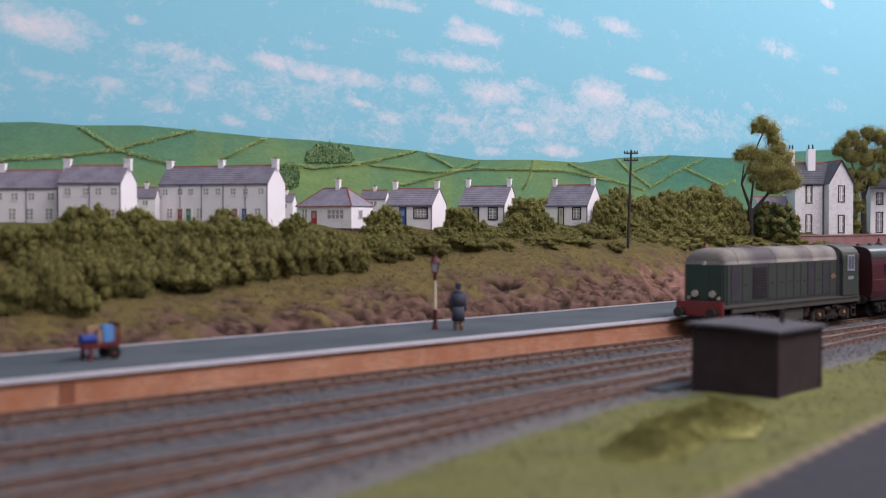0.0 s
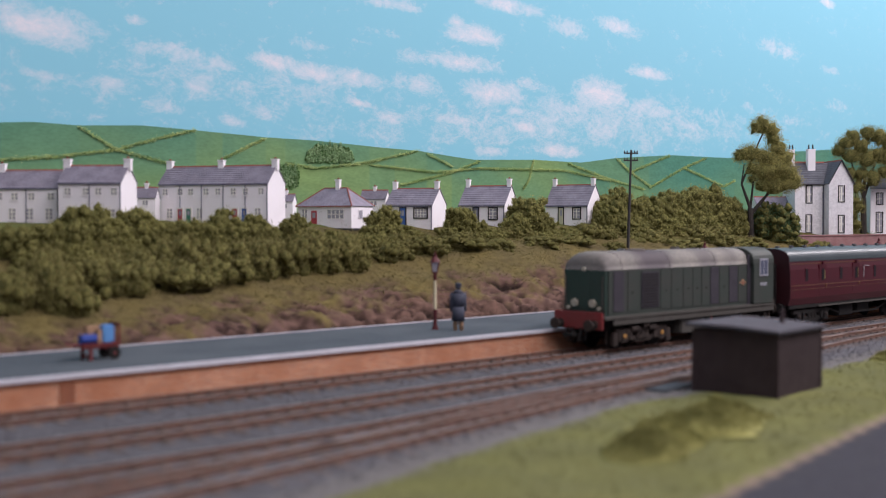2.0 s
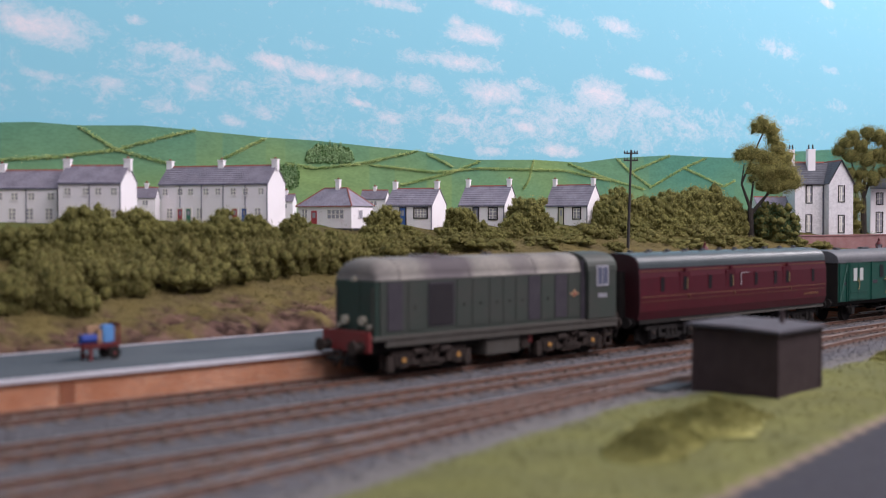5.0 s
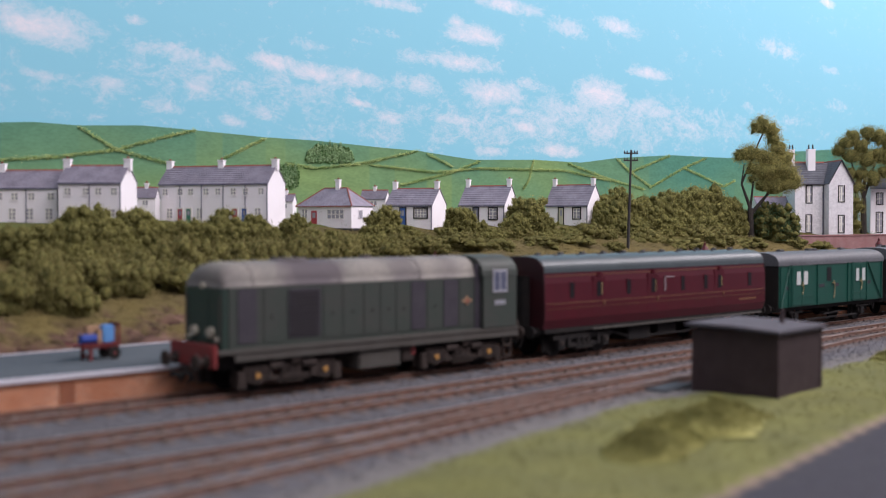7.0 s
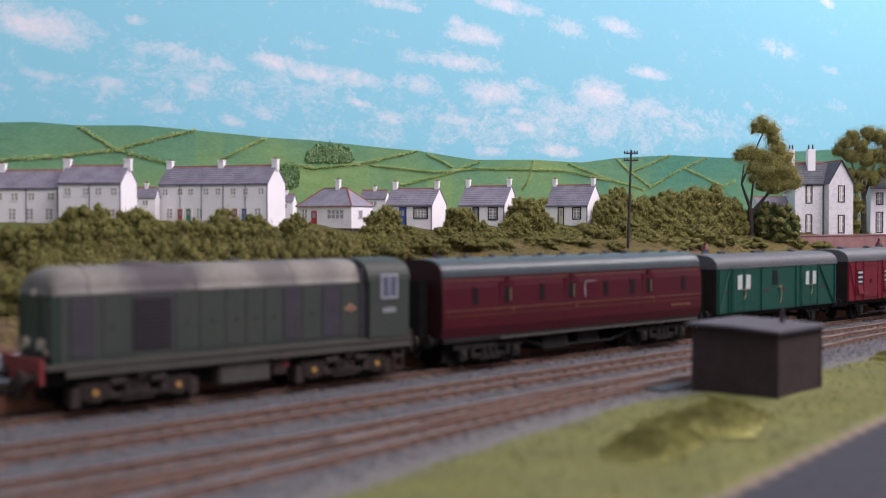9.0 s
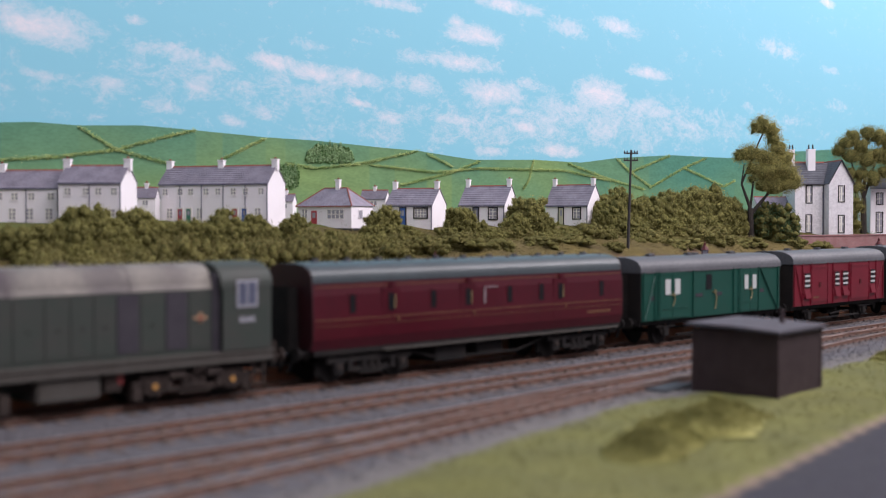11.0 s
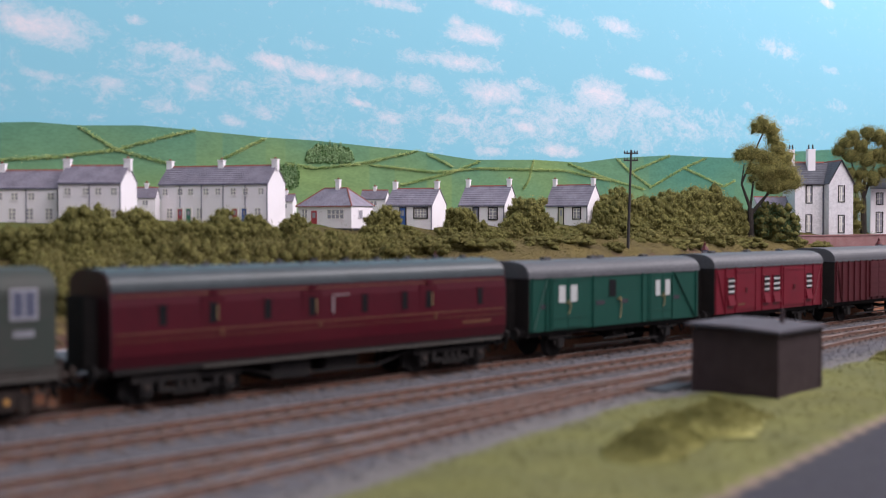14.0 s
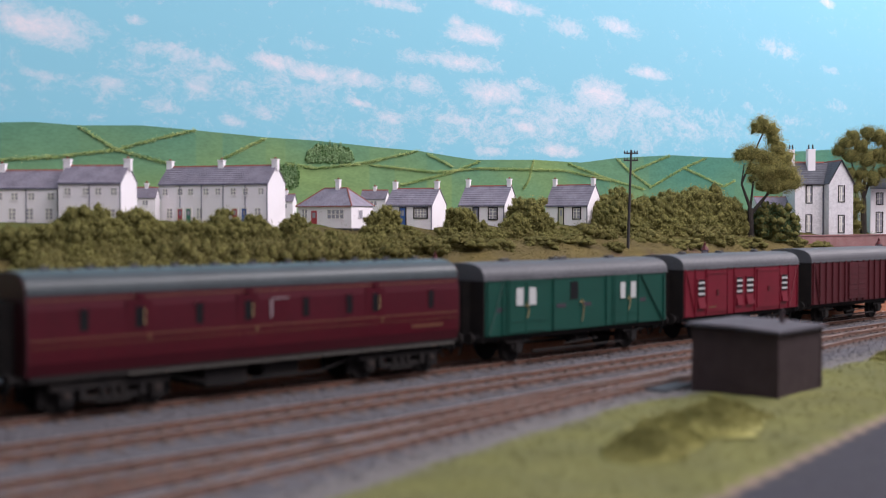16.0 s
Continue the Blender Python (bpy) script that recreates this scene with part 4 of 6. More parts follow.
    part("cab", prism(bmesh.new(), cab, s(146.5), s(169.0), "x"), M["green"], t, "weathered green cab side")
    bm = prism(bmesh.new(), [(17.6, 43.22)] + arc_profile(17.6, 43.2, 53.2) + [(-17.6, 43.22)], s(145.6), s(169.4), "x")
    part("cab_roof", bm, M["green"], t, "green rounded cab roof")
    part("cab_recess", boxed(s(143.0), s(146.5), -15.0, 15.0, 18.4, 49.0), M["grille"], t)
    part("cab_step", side_box(bmesh.new(), s(161), s(166), 16.0, 4.0, 5.0, 1.0), M["bogie"], t)
    part("cab_step", side_box(bmesh.new(), s(161), s(166), 16.0, 9.0, 10.0, 1.0), M["bogie"], t)
    part("step_hanger", side_box(bmesh.new(), s(160.6), s(161.4), 16.0, 4.0, 14.6, 0.5), M["bogie"], t)
    part("step_hanger", side_box(bmesh.new(), s(165.6), s(166.4), 16.0, 4.0, 14.6, 0.5), M["bogie"], t)
    w = part("cab_window", side_box(bmesh.new(), s(152.5), s(162.5), 17.4, 35.2, 46.2, 0.35, bevel=0.2), M["frame"], t, "pale framed cab window")
    for a, b in ((153.6, 157.1), (157.9, 161.4)):
        part("pane", side_box(bmesh.new(), s(a), s(b), 17.75, 36.4, 45.2, 0.12), M["cabglass"], w, "cab glass with a pale blue-grey reflection in its colour")
    part("front_cab_window", boxed(s(146.1), s(146.6), -16.2, 16.2, 44.5, 49.0, 0.1), M["glass"], t)
    # marks
    bm = bmesh.new()
    side_add(bm, s(134.6), s(140.8), 14.95, 31.5, 32.6, 0.2)
    side_add(bm, s(136.9), s(138.5), 14.95, 30.1, 34.0, 0.2)
    part("emblem", by_side(bm), M["tan"], t, "small tan emblem")
    part("emblem_centre", side_box(bmesh.new(), s(137.1), s(138.5), 15.2, 31.3, 32.7, 0.15), M["red"], t, "red centre of the emblem")
    bm = bmesh.new()
    for i in range(4):
        side_add(bm, s(154.0 + i * 1.9), s(155.4 + i * 1.9), 17.4, 29.4, 31.6, 0.15)
    part("number_bars", by_side(bm), M["frame"], t, "pale bars of a running number")
    part("works_plate", side_box(bmesh.new(), s(103), s(105.5), 14.6, 9.5, 13.0, 0.25), M["red"], t, "small red plate")
    # ends
    for x, o in ((-1.2, -1), (172.0, 1)):
        bm = boxed(*sorted((s(x), s(x) - o * 1.8)), -16.6, 16.6, 11.6, 21.0, 0.4)
        part("buffer_beam", bm, M["red" if x < 0 else "bogie"], t, "faded red buffer beam" if x < 0 else "grimy buffer beam")
        buffers(t, s(x), o, 14.2, "bogie")
        coupling(t, s(x), o)
        bm = bmesh.new()
        for y in (-6, -3, 3, 6):
            tube(bm, (s(x) + o * 0.5, y, 12.5), (s(x) + o * 1.8, y * 1.15, 6.0), 0.55, 0.55, 8)
        part("brake_hoses", bm, M["black"], t)
    for y in (-6.2, 6.2):
        bm = tube(bmesh.new(), (s(4.8), y, 25.2), (s(2.9), y, 25.2), 2.1, 2.1, 20)
        part("headcode_disc", bm, M["lampwhite"], t, "round cream headcode disc")
    for y in (-10.5, 10.5):
        part("marker_lamp", tube(bmesh.new(), (s(4.8), y, 22.6), (s(3.2), y, 22.6), 1.1, 1.1, 14), M["lampwhite"], t)
    part("nose_door", boxed(s(4.2), s(4.7), -3.6, 3.6, 20.0, 42.0, 0.15), M["greenfront"], t)
    for y in (-12.6, 12.6):
        bm = tube(bmesh.new(), (s(4.0), y, 21.0), (s(4.0), y, 40.0), 0.35, 0.35, 6)
        for z in (22.0, 39.0):
            tube(bm, (s(4.0), y, z), (s(4.8), y, z), 0.35, 0.35, 6)
        part("handrail", bm, M["valance"], t, "thin upright handrail")
    part("nose_lamp", tube(bmesh.new(), (s(4.7), 0, 43.6), (s(3.4), 0, 43.6), 1.2, 1.2, 14), M["lampwhite"], t, "small cream lamp over the nose door")
    for x in (18, 62, 108):
        part("roof_seam", prism(bmesh.new(), [(a * 1.006, z + 0.12) for a, z in arc_profile(14.75, 43.0, 53.0)], s(x), s(x + 0.5), "x"), M["soot"], t)
    for x in (30.0, 72.0, 112.0):
        part("lifting_eye", boxed(s(x), s(x + 1.6), -11.6, -10.6, 48.6, 50.0, 0.2), M["soot"], t)
    part("fuel_tank", boxed(s(72), s(96), -15.8, 15.8, 5.0, 13.5, 0.7), M["valance"], t, "dusty grey fuel tank")
    part("battery_box", boxed(s(98), s(105), -14.6, 14.6, 6.5, 13.5, 0.4), M["bogie"], t)
    for x in (37.0, 135.0):
        bogie(t, s(x), 34.0, True)
    return t


def carriage_roof(t, L, half, eave, top, mate, words, over=0.8):
    pts = arc_profile(half + 0.5, eave, top, 0.3, 18)
    pts = pts + [(-half - 0.5, eave - 0.9), (half + 0.5, eave - 0.9)]
    part("roof", prism(bmesh.new(), pts, -L / 2 - over, L / 2 + over, "x"), M[mate], t, words)


def gangway(t, x, o, wide=8.5, top=41.5):
    bm = boxed(*sorted((x, x + o * 5.4)), -wide, wide, 14.5, top, 0.5)
    for i in range(4):
        box(bm, *sorted((x + o * (0.8 + i * 1.25), x + o * (1.4 + i * 1.25))), -wide - 0.6, wide + 0.6, 14.2, top + 0.6, 0.2)
    part("gangway", bm, M["black"], t, "black gangway bellows")


def build_coach():
    L, half = 205.6, 17.3
    t = vehicle("brake_coach", L, 190.1, "glossy maroon lined brake coach with grey roof", "railway coach")
    s = lambda v: v - L / 2
    side = [(-15.6, 15.0), (-17.1, 19.5), (-17.3, 27), (-17.0, 38), (-15.9, 44.0), (15.9, 44.0), (17.0, 38), (17.3, 27), (17.1, 19.5), (15.6, 15.0)]
    part("body", prism(bmesh.new(), side, s(0), s(L), "x"), M["maroon"], t, "glossy maroon body side")
    for x, o in ((0, -1), (L, 1)):
        rim = [(a * 1.0, z if z > 16 else 15.2) for a, z in side[:4]] + [(a, z - 0.2) for a, z in arc_profile(16.2, 44.0, 51.5)][::-1] + [(a, z if z > 16 else 15.2) for a, z in side[6:]]
        part("end_panel", prism(bmesh.new(), rim, *sorted((s(x), s(x) + o * 0.6)), "x"), M["coachend"], t, "dark maroon coach end")
        gangway(t, s(x) + o * 0.6, o, 7.4, 41.0)
        buffers(t, s(x), o, 13.6)
        coupling(t, s(x), o)
    part("underframe", boxed(s(1), s(L - 1), -15.8, 15.8, 12.4, 15.0, 0.3), M["black"], t, "black underframe")
    part("step_board", side_box(bmesh.new(), s(38), s(L - 3), 16.0, 12.8, 13.6, 1.2), M["valance"], t, "dusty grey step board")
    carriage_roof(t, L, 15.9, 44.2, 51.6, "roof", "shiny blue-grey coach roof", -0.1)
    for x in range(12, 200, 18):
        bm = boxed(s(x), s(x + 3), -1.3, 1.3, 51.2, 53.0, 0.4)
        tube(bm, (s(x + 9), -5.5, 50.2), (s(x + 9), -5.5, 52.2), 1.2, 0.9, 10)
        part("roof_vent", bm, M["darkroof"], t)
    # windows, the narrow lights of the van side
    for x in (20.7, 68.0, 118.3, 141.2, 188.3):
        w = part("window", side_box(bmesh.new(), s(x - 2.2), s(x + 2.2), 17.05, 29.6, 38.6, 0.2, bevel=0.1), M["maroon"], t)
        part("pane", side_box(bmesh.new(), s(x - 1.6), s(x + 1.6), 17.2, 30.2, 38.0, 0.15), M["glass"], w)
    for x in (42.4, 90.0, 155.4):
        d = part("door", side_box(bmesh.new(), s(x - 5.2), s(x + 5.2), 17.05, 21.0, 40.5, 0.22, bevel=0.1), M["maroon"], t)
        part("pane", side_box(bmesh.new(), s(x - 1.6), s(x + 1.6), 17.25, 30.2, 38.0, 0.15), M["glass"], d)
        part("door_handle", side_box(bmesh.new(), s(x + 1.9), s(x + 2.3), 17.3, 31.0, 37.0, 0.4), M["brass"], d, "brass grab handle")
        bm = side_box(bmesh.new(), s(x - 1), s(x + 2.4), 17.2, 40.4, 43.0, 0.4, bevel=0.3)
        part("door_vent", bm, M["maroon"], d)
        part("hinge", side_box(bmesh.new(), s(x + 3.6), s(x + 4.6), 17.3, 25.6, 27.4, 0.45), M["lining"], d)
    nb = part("notice_board", side_box(bmesh.new(), s(100.6), s(110.3), 17.1, 29.5, 38.6, 0.2), M["maroon"], t)
    part("label", side_box(bmesh.new(), s(101.0), s(109.6), 17.3, 38.0, 38.5, 0.2), M["labelgrey"], nb, "pale notice board edge strip with a painted glint")
    part("label", side_box(bmesh.new(), s(100.6), s(101.5), 17.3, 30.5, 37.8, 0.2), M["labelgrey"], nb, "pale notice board edge strip with a painted glint")
    for z0, z1 in ((27.4, 27.8), (24.9, 25.1)):
        part("lining", side_box(bmesh.new(), s(1), s(L - 1), 17.25, z0, z1, 0.14), M["lining"], t, "thin gold lining")
    part("cantrail_line", side_box(bmesh.new(), s(1), s(L - 1), 16.3, 41.4, 41.8, 0.25), M["lining"], t)
    bm = bmesh.new()
    for i in range(9):
        side_add(bm, s(177 + i * 2.1), s(178.5 + i * 2.1), 17.2, 21.6, 23.0, 0.15)
    part("lettering_bars", by_side(bm), M["lining"], t, "gold bars of small lettering")
    bm = boxed(s(72), s(92), -14, 14, 4.5, 11.8, 0.5)
    box(bm, s(100), s(118), -13, 13, 5.5, 11.8, 0.5)
    for e in (-1, 1):
        for a, b, c, d in ((52, 12.0, 76, 6.0), (76, 6.0, 128, 6.0), (128, 6.0, 152, 12.0)):
            tube(bm, (s(a), e * 13, b), (s(c), e * 13, d), 0.7, 0.7, 6)
    part("truss_frame", bm, M["black"], t)
    for x in (s(33), s(L - 33)):
        bogie(t, x, 36.0)


def four_wheel_gear(t, L, base):
    part("underframe", boxed(-L / 2 + 1, L / 2 - 1, -14.5, 14.5, 11.4, 14.0, 0.3), M["black"], t, "black underframe")
    for x in (-base / 2, base / 2):
        wheelset(t, x)
        for e in (-1, 1):
            y0, y1 = sorted((e * 12.0, e * 13.6))
            bm = boxed(x - 2.4, x + 2.4, *sorted((e * 12, e * 15)), 4.4, 9.6, 0.4)
            prism(bm, [(x - 6.5, 11.8), (x - 2.2, 4.2), (x + 2.2, 4.2), (x + 6.5, 11.8), (x + 4.6, 11.8), (x, 5.8), (x - 4.6, 11.8)], y0, y1)
            box(bm, x - 9, x + 9, *sorted((e * 13.4, e * 14.6)), 9.6, 10.8, 0.2)
            part("axle_guard", bm, M["black"], t, "black axle guard and spring")
    bm = bmesh.new()
    for e in (-1, 1):
        tube(bm, (-12, e * 15.2, 7.0), (14, e * 15.2, 8.2), 0.45, 0.45, 6)
        box(bm, -base / 2 + 10, base / 2 - 10, *sorted((e * 13.6, e * 15.6)), 4.4, 5.2)
    tube(bm, (0, -13, 9), (0, 13, 9), 1.0, 1.0, 8)
    tube(bm, (8, 0, 8.2), (22, 0, 8.2), 3.2, 3.2, 14)
    part("brake_gear", bm, M["black"], t)
    for x, o in ((-L / 2, -1), (L / 2, 1)):
        part("headstock", boxed(*sorted((x, x - o * 1.5)), -15.6, 15.6, 11.2, 15.2, 0.2), M["black"], t)
        buffers(t, x, o, 13.4)
        coupling(t, x, o)


def van_body(t, L, mate, words, eave=41.6, half=16.9, bottom=14.0, gang=True):
    part("body", boxed(-L / 2, L / 2, -half, half, bottom, eave, 0.25), M[mate], t, words)
    for x, o in ((-L / 2, -1), (L / 2, 1)):
        prof = [(half - 0.1, eave)] + [(a * 0.985, z - 0.5) for a, z in arc_profile(half, eave, 48.6)][1:-1] + [(-half + 0.1, eave), (-half + 0.1, bottom + 0.3), (half - 0.1, bottom + 0.3)]
        part("end_panel", prism(bmesh.new(), prof, *sorted((x - o * 0.5, x + o * 0.35)), "x"), M["black"], t, "sooty black end")
        if gang:
            gangway(t, x, o, 7.5, 40)


def build_green_van():
    L, half = 144.9, 16.9
    t = vehicle("green_parcels_van", L, 413.1, "green four-wheeled parcels van with white window blinds", "railway van")
    s = lambda v: v - L / 2
    van_body(t, L, "vangreen", "green boarded side")
    carriage_roof(t, L, half, 41.6, 49.2, "vanroof", "matt light grey roof")
    for x in (28, 66, 72, 112):
        bm = boxed(s(x), s(x + 6), -2.0, 2.0, 48.8, 50.6, 0.6)
        part("roof_vent", bm, M["darkroof"], t)
    for a, b in ((18, 42), (60, 74), (100, 124)):
        bm = bmesh.new()
        n = 8
        for i in range(n):
            x0, x1 = a + (b - a) * i / n, a + (b - a) * (i + 1) / n
            z0, z1 = 43.6 + 1.6 * math.sin(math.pi * i / n), 43.6 + 1.6 * math.sin(math.pi * (i + 1) / n)
            tube(bm, (s(x0), -16.6 + (z0 - 43.6) * 0.9, z0 + 0.6), (s(x1), -16.6 + (z1 - 43.6) * 0.9, z1 + 0.6), 0.35, 0.35, 5)
        part("rain_strip", bm, M["darkroof"], t)
    for x in (2.0, 12.5, 15.5, 49.5, 91.8, 99.0, 119.6, 142.6):
        part("side_rib", side_box(bmesh.new(), s(x - 0.6), s(x + 0.6), half, 14.2, 41.2, 0.7, bevel=0.15), M["vangreen"], t)
    for a, b in ((121, 141), (13, 3)):
        for e in (-1, 1):
            bm = tube(bmesh.new(), (s(b), e * (half + 0.3), 15.0), (s(a), e * (half + 0.3), 40.5), 0.6, 0.6, 4)
            part("diagonal_brace", bm, M["vangreen"], t)
    for a, b in ((17.0, 28.6), (28.8, 43.0), (96.8, 109.6), (109.8, 118.6)):
        d = part("door", side_box(bmesh.new(), s(a), s(b), half, 15.0, 40.6, 0.4, bevel=0.15), M["vangreen"], t)
    for a, b in ((21.6, 26.6), (30.8, 35.9), (103.2, 107.4), (112.2, 116.6)):
        w = part("window", side_box(bmesh.new(), s(a - 0.5), s(b + 0.5), half + 0.4, 27.6, 37.2, 0.15), M["vangreen"], t)
        part("pane", side_box(bmesh.new(), s(a), s(b), half + 0.55, 28.1, 36.7, 0.12), M["blind"], w, "pane with a white blind")
    part("guard_window", side_box(bmesh.new(), s(62.6), s(68.6), half, 29.4, 38.4, 0.2), M["glass"], t, "dark guard's window")
    for a, b in ((17.5, 42.5), (97.0, 118.5)):
        for z in (20.0, 39.2):
            part("door_rail", side_box(bmesh.new(), s(a), s(b), half + 0.4, z, z + 0.6, 0.25), M["vangreen"], t)
    for x in (29.0, 71.0, 110.2):
        bm = bmesh.new()
        for i in range(7):
            bend = 1.6 * math.sin(math.pi * i / 7)
            for e in (-1, 1):
                tube(bm, (s(x + bend), e * (half + 0.7), 29.5 - i * (1.7 if x == 71.0 else 1.1)), (s(x + 1.6 * math.sin(math.pi * (i + 1) / 7)), e * (half + 0.7), 29.5 - (i + 1) * (1.7 if x == 71.0 else 1.1)), 0.3, 0.3, 5)
        side_add(bm, s(x - 1.6), s(x + 2.0), half + 0.4, 27.6, 28.2, 0.5)
        part("door_handle", by_side(bm), M["brass"], t, "brass door bar")
    for a, b in ((8, 14), (52, 59), (73, 79), (118, 126)):
        part("number_bar", side_box(bmesh.new(), s(a), s(b), half, 25.5, 27.6, 0.15), M["grille"], t, "dark bar of small lettering")
    four_wheel_gear(t, L, 92)


def build_crimson_van():
    L, half = 128.0, 16.9
    t = vehicle("crimson_van", L, 575.0, "crimson four-wheeled van with barred white-striped windows", "railway van")
    s = lambda v: v - L / 2
    van_body(t, L, "crimson", "crimson boarded side", eave=42.2)
    carriage_roof(t, L, half, 42.2, 49.8, "vanroof", "matt grey roof")
    for x in (20, 60, 100):
        part("roof_vent", boxed(s(x), s(x + 5), -2, 2, 49.4, 51.2, 0.6), M["darkroof"], t)
        bm = bmesh.new()
        for i in range(6):
            z0, z1 = 44.6 + 1.4 * math.sin(math.pi * i / 6), 44.6 + 1.4 * math.sin(math.pi * (i + 1) / 6)
            tube(bm, (s(x - 6 + i * 3), -16.4 + (z0 - 44.6), z0 + 0.4), (s(x - 3 + i * 3), -16.4 + (z1 - 44.6), z1 + 0.4), 0.35, 0.35, 5)
        part("rain_strip", bm, M["darkroof"], t)
    for a, b in ((13, 21.4), (54, 61.6), (65, 74), (106, 114.4)):
        w = part("window", side_box(bmesh.new(), s(a), s(b), half, 18.6, 36.0, 0.5, bevel=0.15), M["crimson"], t)
        part("pane", side_box(bmesh.new(), s(a + 1), s(b - 1), half + 0.5, 25.5, 35.4, 0.12), M["glass"], w)
        for i in range(3):
            if i == 0:
                flap = prism(bmesh.new(), [(-half - 0.5, 24.6), (-half - 0.5, 18.8), (-half - 1.7, 18.8)], s(a + 0.8), s(b - 0.8), "x")
                part("hinged_flap", flap, M["crimson"], w, "sloping lower window flap")
            part("window_bar", side_box(bmesh.new(), s(a + 1), s(b - 1), half + 0.62, 26.5 + i * 3.2, 27.7 + i * 3.2, 0.2), M["blind"], w, "white window bar")
    for a, b in ((23.5, 44.0), (78.0, 104.0)):
        d = part("door", side_box(bmesh.new(), s(a), s(b), half, 16.0, 40.2, 0.5, bevel=0.15), M["crimson"], t)
        part("door_rail", side_box(bmesh.new(), s(a), s(b), half + 0.5, 38.4, 39.4, 0.3), M["crimson"], d)
        part("door_handle", side_box(bmesh.new(), s((a + b) / 2 - 1), s((a + b) / 2 + 1), half + 0.5, 26, 29, 0.6), M["postred"], d)
    for x in (1.2, 11.6, 22.6, 45.2, 52.6, 75.6, 105.0, 116.0, 126.8):
        part("side_rib", side_box(bmesh.new(), s(x - 0.5), s(x + 0.5), half, 14.2, 41.8, 0.6, bevel=0.12), M["crimson"], t)
    for e in (-1, 1):
        for p, q in ((2, 11), (126, 117)):
            part("diagonal_brace", tube(bmesh.new(), (s(p), e * (half + 0.2), 40.5), (s(q), e * (half + 0.2), 15.5), 0.5, 0.5, 4), M["crimson"], t)
    part("lettering_bar", side_box(bmesh.new(), s(25), s(32), half + 0.5, 18.5, 19.6, 0.12), M["lining"], t, "gold bar of small lettering")
    four_wheel_gear(t, L, 78)


def build_maroon_van():
    L, half = 128.0, 16.9
    t = vehicle("maroon_planked_van", L, 720.4, "dull maroon planked van with upright ribs", "railway van")
    s = lambda v: v - L / 2
    van_body(t, L, "vanmaroon", "dull maroon planked side", eave=42.6)
    carriage_roof(t, L, half, 42.6, 51.0, "darkroof", "dark grey roof")
    x = 2.0
    while x < 127:
        part("side_rib", side_box(bmesh.new(), s(x - 0.8), s(x + 0.8), half, 14.2, 42.2, 1.0, bevel=0.2), M["vanmaroon"], t)
        x += 8.85
    for a, b in ((51, 63.4), (63.6, 76)):
        d = part("door", side_box(bmesh.new(), s(a), s(b), half, 16, 41, 1.15, bevel=0.15), M["vanmaroon"], t)
        for i in range(6):
            part("louvre_slat", side_box(bmesh.new(), s(a + 1.2), s(b - 1.2), half + 1.15, 18.5 + i * 3.7, 19.1 + i * 3.7, 0.3), M["vanmaroon"], d)
    for e in (-1, 1):
        for p, q in ((3, 10), (125, 118)):
            part("diagonal_brace", tube(bmesh.new(), (s(p), e * (half + 0.6), 41.0), (s(q), e * (half + 0.6), 15.5), 0.6, 0.6, 4), M["vanmaroon"], t)
    for x in (30, 62, 94):
        bm = bmesh.new()
        for i in range(6):
            z0, z1 = 45.2 + 1.4 * math.sin(math.pi * i / 6), 45.2 + 1.4 * math.sin(math.pi * (i + 1) / 6)
            tube(bm, (s(x - 9 + i * 3), -16.4 + (z0 - 45.2), z0 + 0.4), (s(x - 6 + i * 3), -16.4 + (z1 - 45.2), z1 + 0.4), 0.35, 0.35, 5)
        part("rain_strip", bm, M["darkroof"], t)
    four_wheel_gear(t, L, 78)


build_loco()
build_coach()
build_green_van()
build_crimson_van()
build_maroon_van()


# ---- houses ----
def roof_slab(bm, x0, x1, ya, za, yb, zb, courses=9, thick=0.7):
    """A slope from eave (ya, za) to ridge (yb, zb), laid in overlapping courses."""
    lower, upper = [(ya, za), (yb, zb)], []
    for i in range(courses):
        u0, u1 = i / courses, (i + 1) / courses
        upper.append((ya + (yb - ya) * u0, za + (zb - za) * u0 + thick))
        upper.append((ya + (yb - ya) * u1, za + (zb - za) * u1 + thick * 0.45))
    return prism(bm, lower[:1] + upper + lower[1:], x0, x1, "x")


def window(t, x0, x1, z0, z1, y=0.0, surround=None, bars=2, rows=2, frame="sash", e=0.32):
    """A window set in the wall that looks along -y."""
    if surround:
        bm = bmesh.new()
        b = 1.0
        box(bm, x0 - b, x0, y - 0.5, y + 0.2, z0 - b, z1 + b)
        box(bm, x1, x1 + b, y - 0.5, y + 0.2, z0 - b, z1 + b)
        box(bm, x0, x1, y - 0.5, y + 0.2, z1, z1 + b)
        box(bm, x0, x1, y - 0.5, y + 0.2, z0 - b, z0)
    else:
        bm = boxed(x0 - 0.5, x1 + 0.5, y - 0.45, y + 0.2, z0 - 0.7, z0 - 0.05)
    w = part("window", bm, M[surround or "white"], t, "black painted window surround" if surround else "")
    part("pane", boxed(x0, x1, y - 0.12, y + 0.3, z0, z1), M["houseglass"], w, "grey window glass")
    bm = bmesh.new()
    for i in range(bars + 1):
        x = x0 + (x1 - x0) * i / bars
        box(bm, x - e * (1 if 0 < i < bars else 0), x + e * (1 if i < bars else 0) + (0 if i < bars else 0.01), y - 0.3, y - 0.05, z0, z1)
    for j in range(rows + 1):
        z = z0 + (z1 - z0) * j / rows
        box(bm, x0, x1, y - 0.34, y - 0.06, max(z0, z - e * 0.7), min(z1, z + e * 0.7) + 0.01)
    part("window_frame", bm, M[frame], w, "white glazing bars")
    return w


